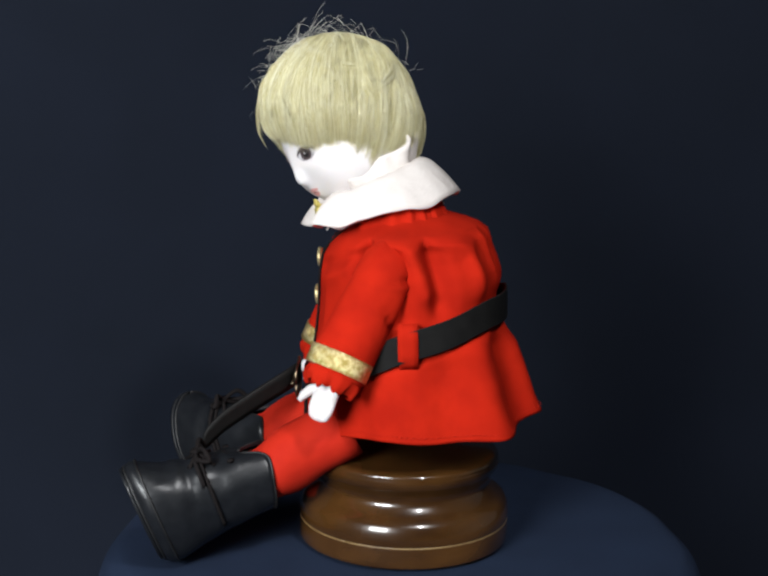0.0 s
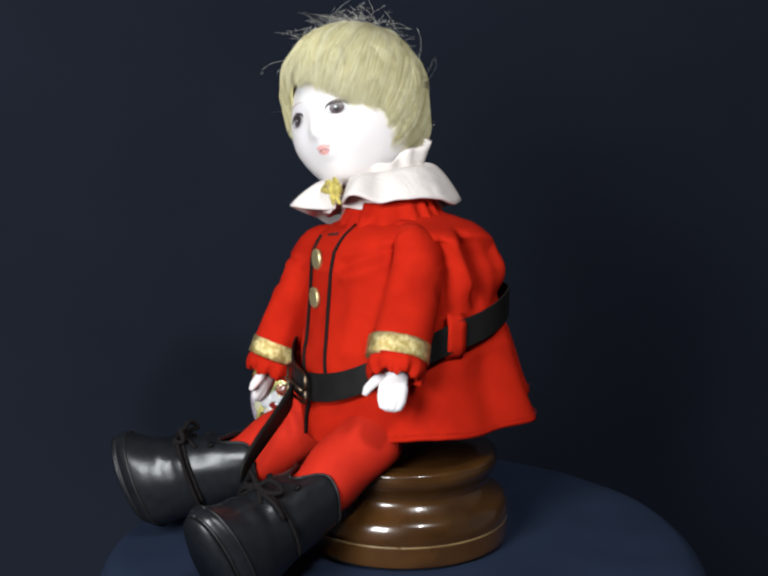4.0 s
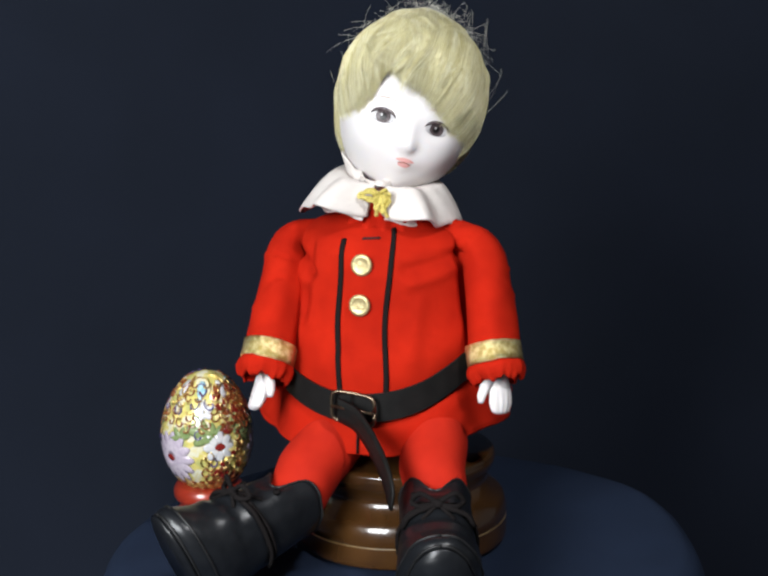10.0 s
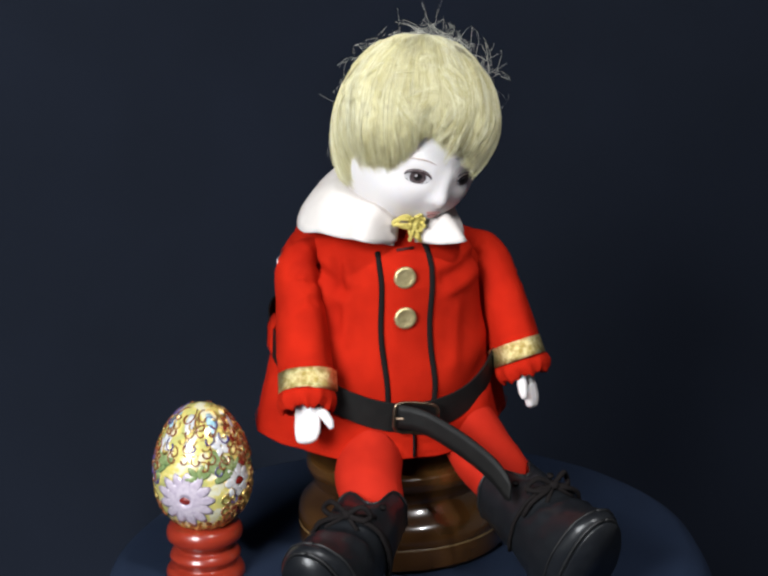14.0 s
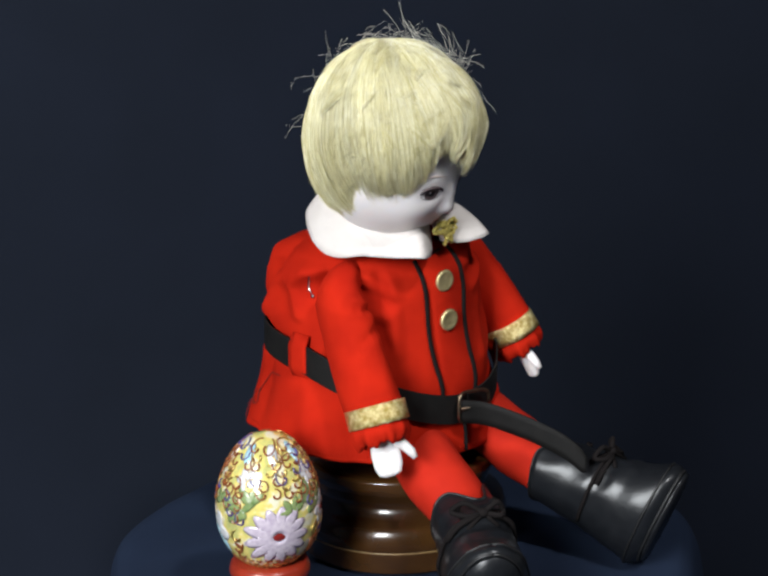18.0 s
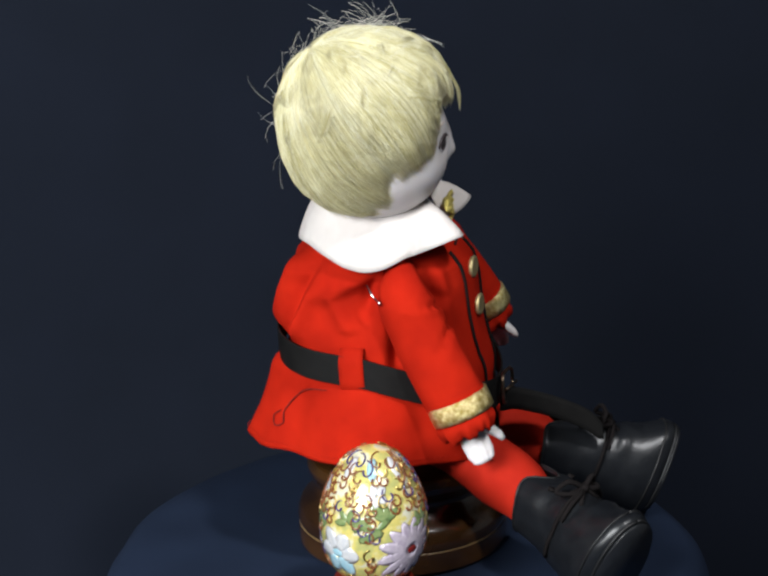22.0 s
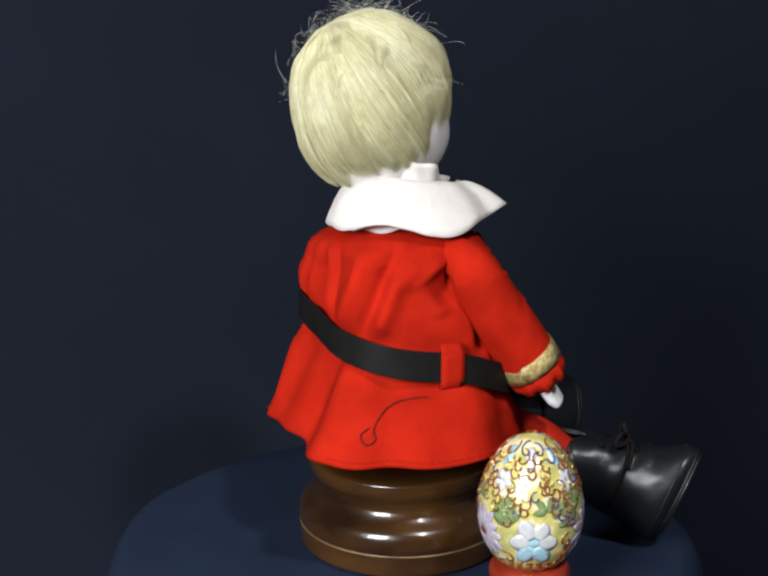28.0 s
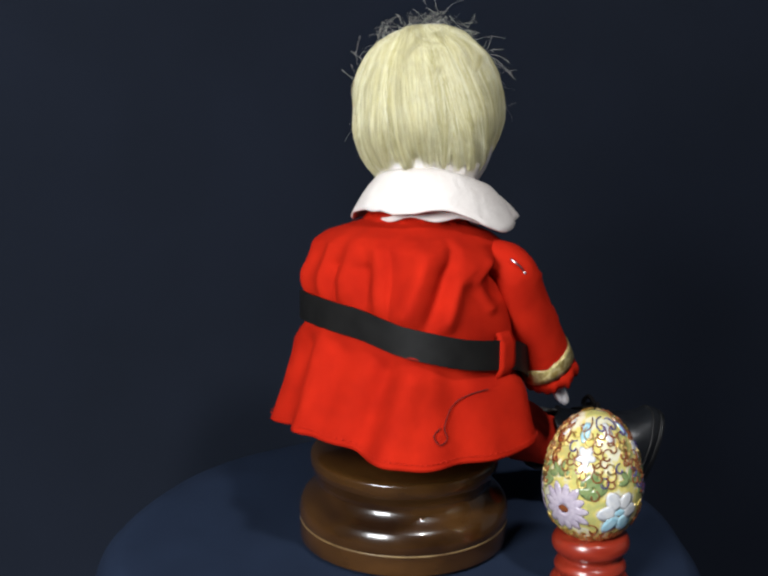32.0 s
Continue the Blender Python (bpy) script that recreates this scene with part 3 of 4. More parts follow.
def boot(s, toe, mouth, hip, lean, loose):
    """A boot like a blunt cone that rests on its heel with the toe up; the trouser leg comes out of its mouth."""
    toe, mouth, hip = Vector(toe), Vector(mouth), Vector(hip)
    flat = Vector((toe.x - mouth.x, toe.y - mouth.y, 0)).normalized()
    across = Vector((flat.y, -flat.x, 0))
    heel = Vector((toe.x, toe.y, 0.001)) - flat * lean
    rise = (toe - heel).normalized()
    half = (toe - heel).length / 2
    sole = heel + rise * half
    d = (hip - Vector((0, 0, 0.010)) - mouth).normalized()
    top = (Vector((0, 0, 1)) - d * d.z).normalized()
    back = (mouth - sole).normalized()
    level = d.cross(top).normalized()
    level = level if level.dot(across) > 0 else -level

    def ring(v, grow=0.0, n=44):
        """A section of the boot at a share v of the way from the sole to the mouth."""
        middle = sole + (mouth - sole) * v
        tall = 0.0156 + (half - 0.0156) * (1 - v) ** 1.35
        dip = 0.0052 * math.sin(math.pi * min(1.0, v / 0.75)) ** 1.3 * (1 - v)
        wide = 0.0157 + 0.0015 * (1 - v) + 0.0012 * math.exp(-((v - 0.22) / 0.15) ** 2)
        cap = 1 - 0.20 * max(0.0, 1 - v / 0.12) ** 2.2
        up = (rise * (1 - v) + top * v).normalized()
        side = (across * (1 - v) + level * v).normalized()
        out = []
        for k in range(n):
            a = 2 * math.pi * k / n
            c, w = math.cos(a), math.sin(a)
            crease = 0.0
            for v0, h in ((0.40, 0.0010), (0.50, -0.0011), (0.58, 0.0008), (0.72, -0.0007), (0.84, 0.0006)):
                crease += h * math.exp(-((v - v0 - 0.05 * w + 0.02 * math.sin(3 * a)) / 0.025) ** 2) * max(0.0, 0.35 + c)
            crease += 0.0006 * noise.noise(Vector((3 * c + toe.x * 90, 3 * w, 7 * v)))
            narrow = 1 - 0.20 * c * (1 - v) - 0.10 * max(0.0, -c) * (1 - v)
            point = middle + up * ((tall * cap + grow + crease - dip * max(0.0, c)) * math.copysign(abs(c) ** 0.9, c)) + side * ((wide * cap * narrow + grow + crease) * math.copysign(abs(w) ** 0.85, w))
            if v > 0.72:
                notch = 0.014 * math.exp(-(((a + math.pi) % (2 * math.pi) - math.pi) / 0.42) ** 2)
                point += d * ((v - 0.72) / 0.28 * (0.006 + 0.003 * c - notch))
            out.append(point)
        return out

    rings = [ring(v) for v in (0.0, 0.008, 0.02, 0.04, 0.07, 0.10, 0.14, 0.18, 0.23, 0.28, 0.33, 0.38, 0.43, 0.48, 0.53, 0.58, 0.63, 0.68, 0.73, 0.78, 0.83, 0.88, 0.93, 0.97, 1.0)]
    lining = [[p + (mouth + d * (p - mouth).dot(d) - p) * 0.09 for p in r] for r in rings[::-1][:4]]
    s.rings(rings + lining, BOOT, True, True)
    # sole, stitched welt and the seam of the toe cap, bound rim
    s.rings([[p - back * 0.0001 for p in ring(0.0, 0.0006)], [p - back * 0.0016 for p in ring(0.0, 0.0006)]], BOOT, True, True, True)
    for v, size in ((0.012, 0.0007), (0.115, 0.0006)):
        line = ring(v, 0.0002)
        s.tube(line + line[:1], size, WELT, 6)
    s.tube(rings[-1] + rings[-1][:1], 0.0006, WELT, 6)
    # trouser leg
    leg = curve([mouth - d * 0.004, mouth + d * 0.004, mouth + (hip - mouth) * 0.5, hip], 6)
    s.tube(leg, [0.0112 + 0.0038 * min(1.0, 1.6 * i / (len(leg) - 1)) for i in range(len(leg))], RED_TIGHTS, 32, ripple=lambda t, a: 0.0007 * math.sin(14 * t + 2 * math.sin(a)) + 0.0004 * math.sin(3 * a + 9 * t))
    # laces: a strap over the instep, two loops, a knot and their ends
    n = 44
    strap = ring(0.60, 0.0009, n)
    s.tube([strap[k % n] for k in range(-15, 16)], 0.0009, PIPING, 6)
    knot = strap[0] + top * 0.0012
    s.ball(knot, (0.0028, 0.0024, 0.0022), PIPING, 10)
    for k in (-1, 1):
        s.tube(curve([knot, knot + across * k * 0.007 + top * 0.003 + d * 0.003, knot + across * k * 0.011 - top * 0.002 + d * 0.004, knot + across * k * 0.007 - top * 0.001 - d * 0.001, knot], 6), 0.0012, PIPING, 6)
        low = 0.85 if (loose and k < 0) else 0.45
        outer = ring(0.56, 0.0014, n)
        s.tube([knot] + [outer[(k * j) % n] for j in range(2, int(22 * low))], 0.0011, PIPING, 6)
        hole = ring(0.80, 0.0004, n)[k * 4 % n]
        s.tube([hole, hole + top * 0.0012], 0.0016, PIPING, 10)
        eye = ring(0.70, 0.0010, n)
        s.tube([eye[(k * 4) % n], knot, ring(0.50, 0.0010, n)[(-k * 3) % n]], 0.0010, PIPING, 6)


def doll_lower():
    s = Shape()
    boot(s, (-0.0738, -0.1246, 0.0515), (-0.0336, -0.0743, 0.0363), (-0.0245, -0.0300, 0.0600), 0.0215, True)
    boot(s, (0.0536, -0.1293, 0.0550), (0.0342, -0.0676, 0.0401), (0.0225, -0.0260, 0.0630), 0.0215, False)
    # loose end of the belt
    line = curve([(-0.016, -0.0520, 0.0780), (-0.006, -0.0575, 0.0762), (0.003, -0.0670, 0.0720), (0.011, -0.0770, 0.0670), (0.018, -0.0870, 0.0610), (0.023, -0.0950, 0.0535)], 6)
    rows = []
    for i, p in enumerate(line):
        q = i / (len(line) - 1)
        lean = Vector((0.12 * q, 0.10 * q, 1)).normalized()
        h = 0.0054 * (1.0 if q < 0.93 else 1 - 5 * (q - 0.93))
        rows.append([p - lean * h, p - lean * h * 0.4, p + lean * h * 0.4, p + lean * h])
    s.grid(rows, BELT, 0.0012)
    return s


def arm(s, inside, shoulder, cuff, thumb_side, seed):
    inside, shoulder, cuff = Vector(inside), Vector(shoulder), Vector(cuff)
    d = (cuff - shoulder).normalized()
    middle = shoulder + (cuff - shoulder) * 0.45 + Vector(((shoulder.x - CENTRE.x) * 0.03, 0.003, 0.002))
    inside, shoulder = inside - Vector((0, 0, 0.0030)), shoulder - Vector((0, 0, 0.0032))
    line = curve([inside, shoulder, middle, cuff], 14)
    m = len(line) - 1
    radius = [table(i / m, ((0.0, 0.0040), (0.20, 0.0074), (0.33, 0.0098), (0.5, 0.0124), (0.8, 0.0141), (1.0, 0.0148)))[0] for i in range(m + 1)]
    outward = Vector((shoulder.x - CENTRE.x, -0.004, 0))

    def ripple(t, a):
        q = noise.noise(Vector((1.3 * math.cos(a), 1.3 * math.sin(a), 3.5 * t + seed)))
        edge = 0.0016 * math.exp(-((a - math.pi * 1.12) / 0.26) ** 2) * min(1.0, 3 * t)
        bend = 0.0
        for t0, slope, h in ((0.50, 0.06, -0.0028), (0.54, 0.06, 0.0010), (0.72, -0.07, -0.0024), (0.76, -0.07, 0.0008), (0.40, -0.05, 0.0008)):
            bend += h * math.exp(-((t - t0 - slope * math.sin(a + seed)) / 0.012) ** 2) * max(0.0, math.cos(a - seed * 2 - 30 * t0))
        return 0.0010 * q + edge + bend

    s.tube(line, radius, RED_CLOTH, 56, ripple=ripple, side=outward, flat=0.80)
    s.tube([cuff - d * 0.0092, cuff - d * 0.006, cuff - d * 0.003, cuff - d * 0.0005], 0.0151, GOLD_BRAID, 56, ripple=lambda t, a: ripple(0.985, a), side=outward, flat=0.82)
    # gathered frill below the braid
    side = d.cross(Vector((0, 0, 1))).normalized()
    up = side.cross(d).normalized()
    rings = []
    for i in range(9):
        t = i / 8
        ring = []
        for j in range(72):
            a = 2 * math.pi * j / 72
            wave = math.sin(9 * a + seed) + 0.6 * math.sin(14 * a + 2 * seed)
            r = 0.0128 + 0.00045 * wave * (0.4 + t) + 0.0003 * t * math.sin(23 * a + seed) + 0.0012 * math.sin(math.pi * t) - 0.0016 * t
            ring.append(cuff + d * (0.0078 * t + 0.0009 * t * math.sin(7 * a + seed) + 0.0006 * t * math.sin(19 * a + 2 * seed)) + side * (r * math.cos(a)) + up * (r * math.sin(a)))
        rings.append(ring)
    low = [[p + (cuff + d * (p - cuff).dot(d) - p) * 0.1 for p in ring] for ring in rings[::-1]]
    s.rings(rings + low, RED_CLOTH)
    # hand: a palm, four fingers held together and a thumb
    wrist = cuff + d * 0.0015
    t = Vector(thumb_side)
    t = (t - d * t.dot(d)).normalized()
    wide = t.cross(d).normalized()
    def groove(q, a):
        w = math.sin(a)
        return -0.0008 * sum(math.exp(-((w - g) / 0.10) ** 2) for g in (-0.48, 0.0, 0.48)) * max(0.0, min(1.0, (q - 0.45) / 0.2))

    palm = curve([wrist, wrist + d * 0.005, wrist + d * 0.011, wrist + d * 0.0165 - wide * 0.0006, wrist + d * 0.0212 - wide * 0.0018], 6)
    k = len(palm) - 1
    s.tube(palm, [table(i / k, ((0.0, 0.0050), (0.25, 0.0060), (0.5, 0.0066), (0.75, 0.0064), (0.92, 0.0050), (1.0, 0.0022)))[0] for i in range(k + 1)], PORCELAIN, 40, flat=0.50, side=wide, ripple=groove)
    s.tube([wrist + d * 0.006 + t * 0.004, wrist + d * 0.009 + t * 0.0085, wrist + d * 0.013 + t * 0.0112, wrist + d * 0.016 + t * 0.0122], [0.0026, 0.0025, 0.0021, 0.0012], PORCELAIN, 10)


def doll_coat():
    s = Shape()
    n = 220
    rows = []
    for i in range(71):
        ring = []
        for j in range(n):
            az = 2 * math.pi * j / n
            low = belt_height(az) - 0.0062
            ring.append(coat_point(az, low + (0.168 - low) * i / 70))
        rows.append(ring)
    s.rings(rows, RED_CLOTH, True, False, True)
    # gathers of the coat round the neck
    rings = []
    for i in range(7):
        q = i / 6
        rings.append([CENTRE + Vector(((0.0285 - 0.0085 * q + 0.0013 * math.sin(15 * a + 2 * math.sin(3 * a)) * (1 - 0.3 * q)) * math.sin(a), -(0.0255 - 0.0060 * q + 0.0013 * math.sin(15 * a + 2 * math.sin(3 * a))) * math.cos(a) - 0.003, 0.1545 + 0.0115 * q)) for a in [2 * math.pi * j / 120 for j in range(120)]])
    s.rings(rings + [[p + (CENTRE + Vector((0, 0, p.z)) - p) * 0.06 for p in ring] for ring in rings[::-1]], RED_CLOTH)
    # two lines of black braid, two gilt buttons, an open buttonhole
    for top, low in ((-0.33, -0.15), (0.20, 0.23)):
        line = []
        for i in range(21):
            q = i / 20
            az = top + (low - top) * q + 0.015 * math.sin(9 * q)
            line.append(coat_point(az, 0.156 - 0.006 * (top < 0) - (0.077 - 0.006 * (top < 0)) * q, 0.0006))
        s.tube(line, 0.0013, PIPING, 8, flat=0.5, side=(0, -1, 0))
    for az, z in ((-0.062, 0.1401), (-0.042, 0.1219)):
        p = coat_point(az, z, 0.0002)
        nrm = (coat_point(az, z, 0.01) - coat_point(az, z, 0.0)).normalized()
        s.tube([p, p + nrm * 0.0012, p + nrm * 0.0019, p + nrm * 0.0022, p + nrm * 0.0020, p + nrm * 0.0023], [0.0046, 0.0052, 0.0048, 0.0038, 0.0034, 0.0004], GILT, 28)
    s.tube([coat_point(-0.13, 0.1510, 0.0006), coat_point(0.06, 0.1520, 0.0006)], 0.0007, BUTTONHOLE, 6)
    # the silver end of a pin behind the doll's right shoulder
    s.tube([(-0.0615, -0.0030, 0.1440), (-0.0644, -0.0060, 0.1405), (-0.0648, -0.0090, 0.1375)], 0.00045, PIN, 8)
    s.ball((-0.0648, -0.0094, 0.1370), (0.0010, 0.0010, 0.0010), PIN, 10)
    return s


def doll_arm(*way):
    s = Shape()
    arm(s, *way)
    return s


def doll_belt():
    s = Shape()
    n = 220
    rows = []
    for j in range(n + 1):
        az = 2 * math.pi * j / n
        z = belt_height(az)
        rows.append([coat_point(az, z, 0.0034, 0.15) + Vector((0, 0, d)) for d in (-0.0068, -0.00665, -0.003, 0.003, 0.00665, 0.0068)])
    s.grid(rows, BELT, 0.0010)
    # belt loops
    for az in (1.55, -1.57):
        z = belt_height(az)
        rows = []
        for i in range(9):
            q = i / 8
            zz = z - 0.0105 + 0.021 * q
            out = 0.0006 + 0.0026 * min(1.0, 4 * min(q, 1 - q))
            rows.append([coat_point(az + w, z, out + 0.0010, 0.25) + Vector((0, 0, zz - z)) for w in (-0.075, -0.03, 0.03, 0.075)])
        s.grid(rows, RED_CLOTH, 0.0012)
    # buckle and the loose end of the belt
    buckle = Vector((-0.0076, -0.0535, 0.0794))
    frame_line = []
    for i in range(33):
        a = 2 * math.pi * i / 32
        x = 0.0103 * (1 if math.cos(a) > 0 else -1) * abs(math.cos(a)) ** 0.4
        z = 0.0072 * (1 if math.sin(a) > 0 else -1) * abs(math.sin(a)) ** 0.4
        frame_line.append(buckle + Vector((x, 0.0015 - 0.06 * abs(x), z - 0.10 * x)))
    s.tube(frame_line, 0.0008, BRASS, 8)
    s.tube([buckle + Vector((-0.0100, -0.0005, 0.0010)), buckle + Vector((0.0100, -0.0010, -0.0010))], 0.0007, BRASS, 6)
    return s


def doll_skirt():
    s = Shape()
    n = 220
    rows = []
    for i in range(51):
        ring = []
        for j in range(n):
            az = 2 * math.pi * j / n
            z = hem_height(az) + (belt_height(az) + 0.020 - hem_height(az)) * i / 50
            over = max(0.0, z - belt_height(az) + 0.009)
            ring.append(coat_point(az, z, -0.0006 - 14.0 * over * over - 0.0020 * math.exp(-((z - belt_height(az)) / 0.009) ** 2)))
        rows.append(ring)
    inner = [[p + (CENTRE + Vector((0, 0, p.z)) - p).normalized() * 0.0016 for p in ring] for ring in rows]
    s.rings(inner[::-1] + rows, RED_CLOTH)
    # stitches along the hem
    for j in range(150):
        az = 2 * math.pi * j / 150
        s.tube([coat_point(az, hem_height(az) + 0.0032, 0.0003), coat_point(az + 0.018, hem_height(az + 0.018) + 0.0032, 0.0003)], 0.00022, RED_TIGHTS, 4)
    # braid below the belt, thread on the back of the skirt
    s.tube([coat_point(0.02, hem_height(0.02) + 0.001 + (belt_height(0) - hem_height(0)) * i / 8, 0.0005) for i in range(9)], 0.0011, PIPING, 6, flat=0.5)
    s.tube(curve([coat_point(a, z, 0.0004) for a, z in ((-1.75, 0.0905), (-1.95, 0.0890), (-2.10, 0.0850), (-2.20, 0.0770), (-2.17, 0.0720), (-2.24, 0.0700), (-2.30, 0.0740), (-2.24, 0.0770))], 5), 0.00022, BUTTONHOLE, 5)
    return s


# ---- head ----
FACE_MID = Vector((0, 0.001, -0.010))


def bump(az, el, a0, e0, wa, we):
    return math.exp(-((az - a0) / wa) ** 2 - ((el - e0) / we) ** 2)


def face_point(az, el, out=0.0):
    """The porcelain face: az and el in degrees, 0, 0 looks straight ahead."""
    a, e = radians(az), radians(el)
    d = Vector((math.sin(a) * math.cos(e), -math.cos(a) * math.cos(e), math.sin(e)))
    r = 1 / math.sqrt((d.x / 0.0318) ** 2 + (d.y / 0.0335) ** 2 + (d.z / 0.0370) ** 2)
    r += 0.0016 * (bump(az, el, 33, -28, 22, 18) + bump(az, el, -33, -28, 22, 18))
    r += 0.0022 * bump(az, el, 0, -62, 26, 16)
    r += 0.0032 * bump(az, el, 2, -23, 6.5, 7.0) + 0.0016 * bump(az, el, 1, -12, 5, 12)
    r += 0.0008 * (bump(az, el, 6.5, -25, 3.5, 3.5) + bump(az, el, -6.5, -25, 3.5, 3.5))
    r -= 0.0016 * (bump(az, el, 23, -7.6, 10, 7) + bump(az, el, -23, -7.6, 10, 7))
    r += 0.0016 * bump(az, el, 4, -36.8, 12, 6) + 0.0009 * bump(az, el, 4, -42.8, 9, 3.5)
    return FACE_MID + d * (r + out)


def face_patch(s, mat, a0, e0, rim, out, rings=5):
    """A painted patch on the face; rim gives its edge, in degrees, for an angle."""
    rows = []
    for i in range(rings + 1):
        q = i / rings
        row = []
        for j in range(28):
            u, v = rim(2 * math.pi * j / 28)
            row.append(face_point(a0 + u * max(q, 0.02), e0 + v * max(q, 0.02), out))
        rows.append(row)
    s.rings(rows, mat, True, True)


def hair_point(az, el, out=0.0):
    """The wig's outer surface."""
    d = Vector((math.sin(az) * math.cos(el), -math.cos(az) * math.cos(el), math.sin(el)))
    front, back = 0.0412, 0.0380
    y = front if d.y < 0 else back
    if el > 0:
        r = 1 / math.sqrt((d.x / 0.0350) ** 2 + (d.y / y) ** 2 + (d.z / 0.0370) ** 2)
    else:
        wide = math.sqrt((d.x / 0.0350) ** 2 + (d.y / y) ** 2)
        r = 1 / (wide ** 2.7 + abs(d.z / 0.0500) ** 2.7) ** (1 / 2.7)
    r += 0.0012 * noise.noise(d * 2.3) + 0.0006 * noise.noise(d * 6.0)
    return Vector((0, 0.0015, 0.002)) + d * (r + out)


FRINGE = ((-180, -50), (-150, -50), (-120, -50), (-95, -49), (-84, -46), (-77, -37), (-71, -31), (-60, -28), (-48, -25), (-39, -21), (-34, -14), (-31, -5), (-29, 3), (-26, 9), (-21, 10), (-15, 5), (-8, 1), (1, -1), (7, -6), (14, -10), (23, -15), (34, -22), (45, -28), (56, -34), (70, -43), (95, -48), (120, -50), (150, -50), (180, -50))


def make_hair(s):
    rnd = random.Random(11)
    # cap under the strands
    rows = []
    for i in range(25):
        row = []
        for j in range(72):
            az = -180 + 360 * j / 72
            low = table(az, FRINGE)[0] + 3
            el = 90 - (90 - low) * (i + 0.02) / 24
            row.append(hair_point(radians(az), radians(el), -0.0016 - 0.0012 * (i / 24) ** 3 - 0.0034 * (i / 24) ** 9))
        rows.append(row)
    s.rings(rows, HAIR_CAP, True, True)
    crown = Vector((0.05, 0.42, 0.90)).normalized()
    for k in range(330):
        middle = rnd.uniform(-180, 180)
        reach = rnd.gauss(-1.0, 3.2) + 2.2 * math.sin(middle * 0.33) + 1.2 * math.sin(middle * 0.9 + 1)
        if abs(middle) < 66:
            reach = max(-1.5, reach * 0.6)
        lock = rnd.uniform(-0.0009, 0.0008)
        sway = rnd.gauss(0, 0.10) + 0.12 * math.sin(middle * 0.08)
        wide = rnd.uniform(3.0, 7.5)
        late = rnd.choice((0.0, 0.0, 0.12, 0.3))
        for strand in range(50):
            off = rnd.gauss(0, wide)
            low = table((middle + off * 0.5 + 180) % 360 - 180, FRINGE)[0] + reach + rnd.gauss(0, 2.2) - 0.05 * abs(off)
            begin = late + rnd.uniform(0.0, 0.28)
            lift = lock + rnd.uniform(-0.0005, 0.0003)
            own = sway + rnd.gauss(0, 0.035)
            steps = 11
            path = []
            for i in range(steps + 1):
                q = begin + (1 - begin) * i / steps
                a, e = radians(middle + off * (1 - 0.5 * q)), radians(low)
                end = Vector((math.sin(a) * math.cos(e), -math.cos(a) * math.cos(e), math.sin(e)))
                total = crown.angle(end)
                d = crown * math.sin(total * (1 - q)) + end * math.sin(total * q)
                d = (d.normalized() + crown.cross(end).normalized() * (own * math.sin(math.pi * q) * 0.6)).normalized()
                a, e = math.atan2(d.x, -d.y), math.asin(max(-1, min(1, d.z)))
                path.append(hair_point(a, e, lift * min(1.0, 0.3 + q) - 0.0046 * max(0, q - 0.72) ** 2 / 0.08))
            w = rnd.uniform(0.00006, 0.00012)
            s.tube(path, [w * (1.0 if i < steps - 2 else 0.75 if i < steps else 0.3) for i in range(steps + 1)], HAIR, 3, caps=False)
    # tousled locks laid over the rest
    for k in range(170):
        a, e = rnd.uniform(-math.pi, math.pi), radians(rnd.uniform(2, 82))
        if abs(a) < 1.0 and e < 0.5:
            e += 0.5
        d = Vector((math.sin(a) * math.cos(e), -math.cos(a) * math.cos(e), math.sin(e)))
        away = (d - crown * d.dot(crown)).normalized()
        turn = Matrix.Rotation(rnd.gauss(0, 0.55), 3, d)
        heading = turn @ (away - d * away.dot(d)).normalized()
        across = d.cross(heading).normalized()
        span = rnd.uniform(0.25, 0.75)
        height = rnd.uniform(0.0002, 0.0018)
        bend = rnd.uniform(-0.3, 0.3)
        for strand in range(30):
            off = rnd.gauss(0, 0.05)
            first, last = rnd.uniform(-0.15, 0.1), rnd.uniform(0.85, 1.1)
            lift = height * rnd.uniform(0.5, 1.0)
            path = []
            for i in range(9):
                q = first + (last - first) * i / 8
                v = (d + heading * (span * q) + across * (off * (1.1 - 0.7 * q) + bend * span * q * q)).normalized()
                path.append(hair_point(math.atan2(v.x, -v.y), math.asin(max(-1, min(1, v.z))), lift * math.sin(math.pi * min(1, max(0, 0.1 + 0.8 * i / 8))) - 0.0004))
            w = rnd.uniform(0.00006, 0.00011)
            s.tube(path, [w * (0.4, 0.9, 1, 1, 1, 1, 0.9, 0.7, 0.3)[i] for i in range(9)], HAIR, 3, caps=False)
    # loose hairs that stand away from the wig
    for k in range(220):
        az = rnd.uniform(-math.pi, math.pi)
        el = rnd.uniform(-0.45, 1.5) if k % 3 else rnd.uniform(0.6, 1.5)
        if abs(az) < 1.25 and el < 0.7:
            el += 0.8
        p = hair_point(az, el, -0.001)
        out = (p - Vector((0, 0.0015, 0.002))).normalized()
        along = out.cross(Vector((rnd.gauss(0, 1), rnd.gauss(0, 1), rnd.gauss(0, 1)))).normalized()
        size = rnd.uniform(0.006, 0.020)
        rise = rnd.uniform(0.10, 0.38) * (2.1 if rnd.random() < 0.14 else 1.0)
        kink = rnd.uniform(-0.2, 0.2)
        bend = out.cross(along)
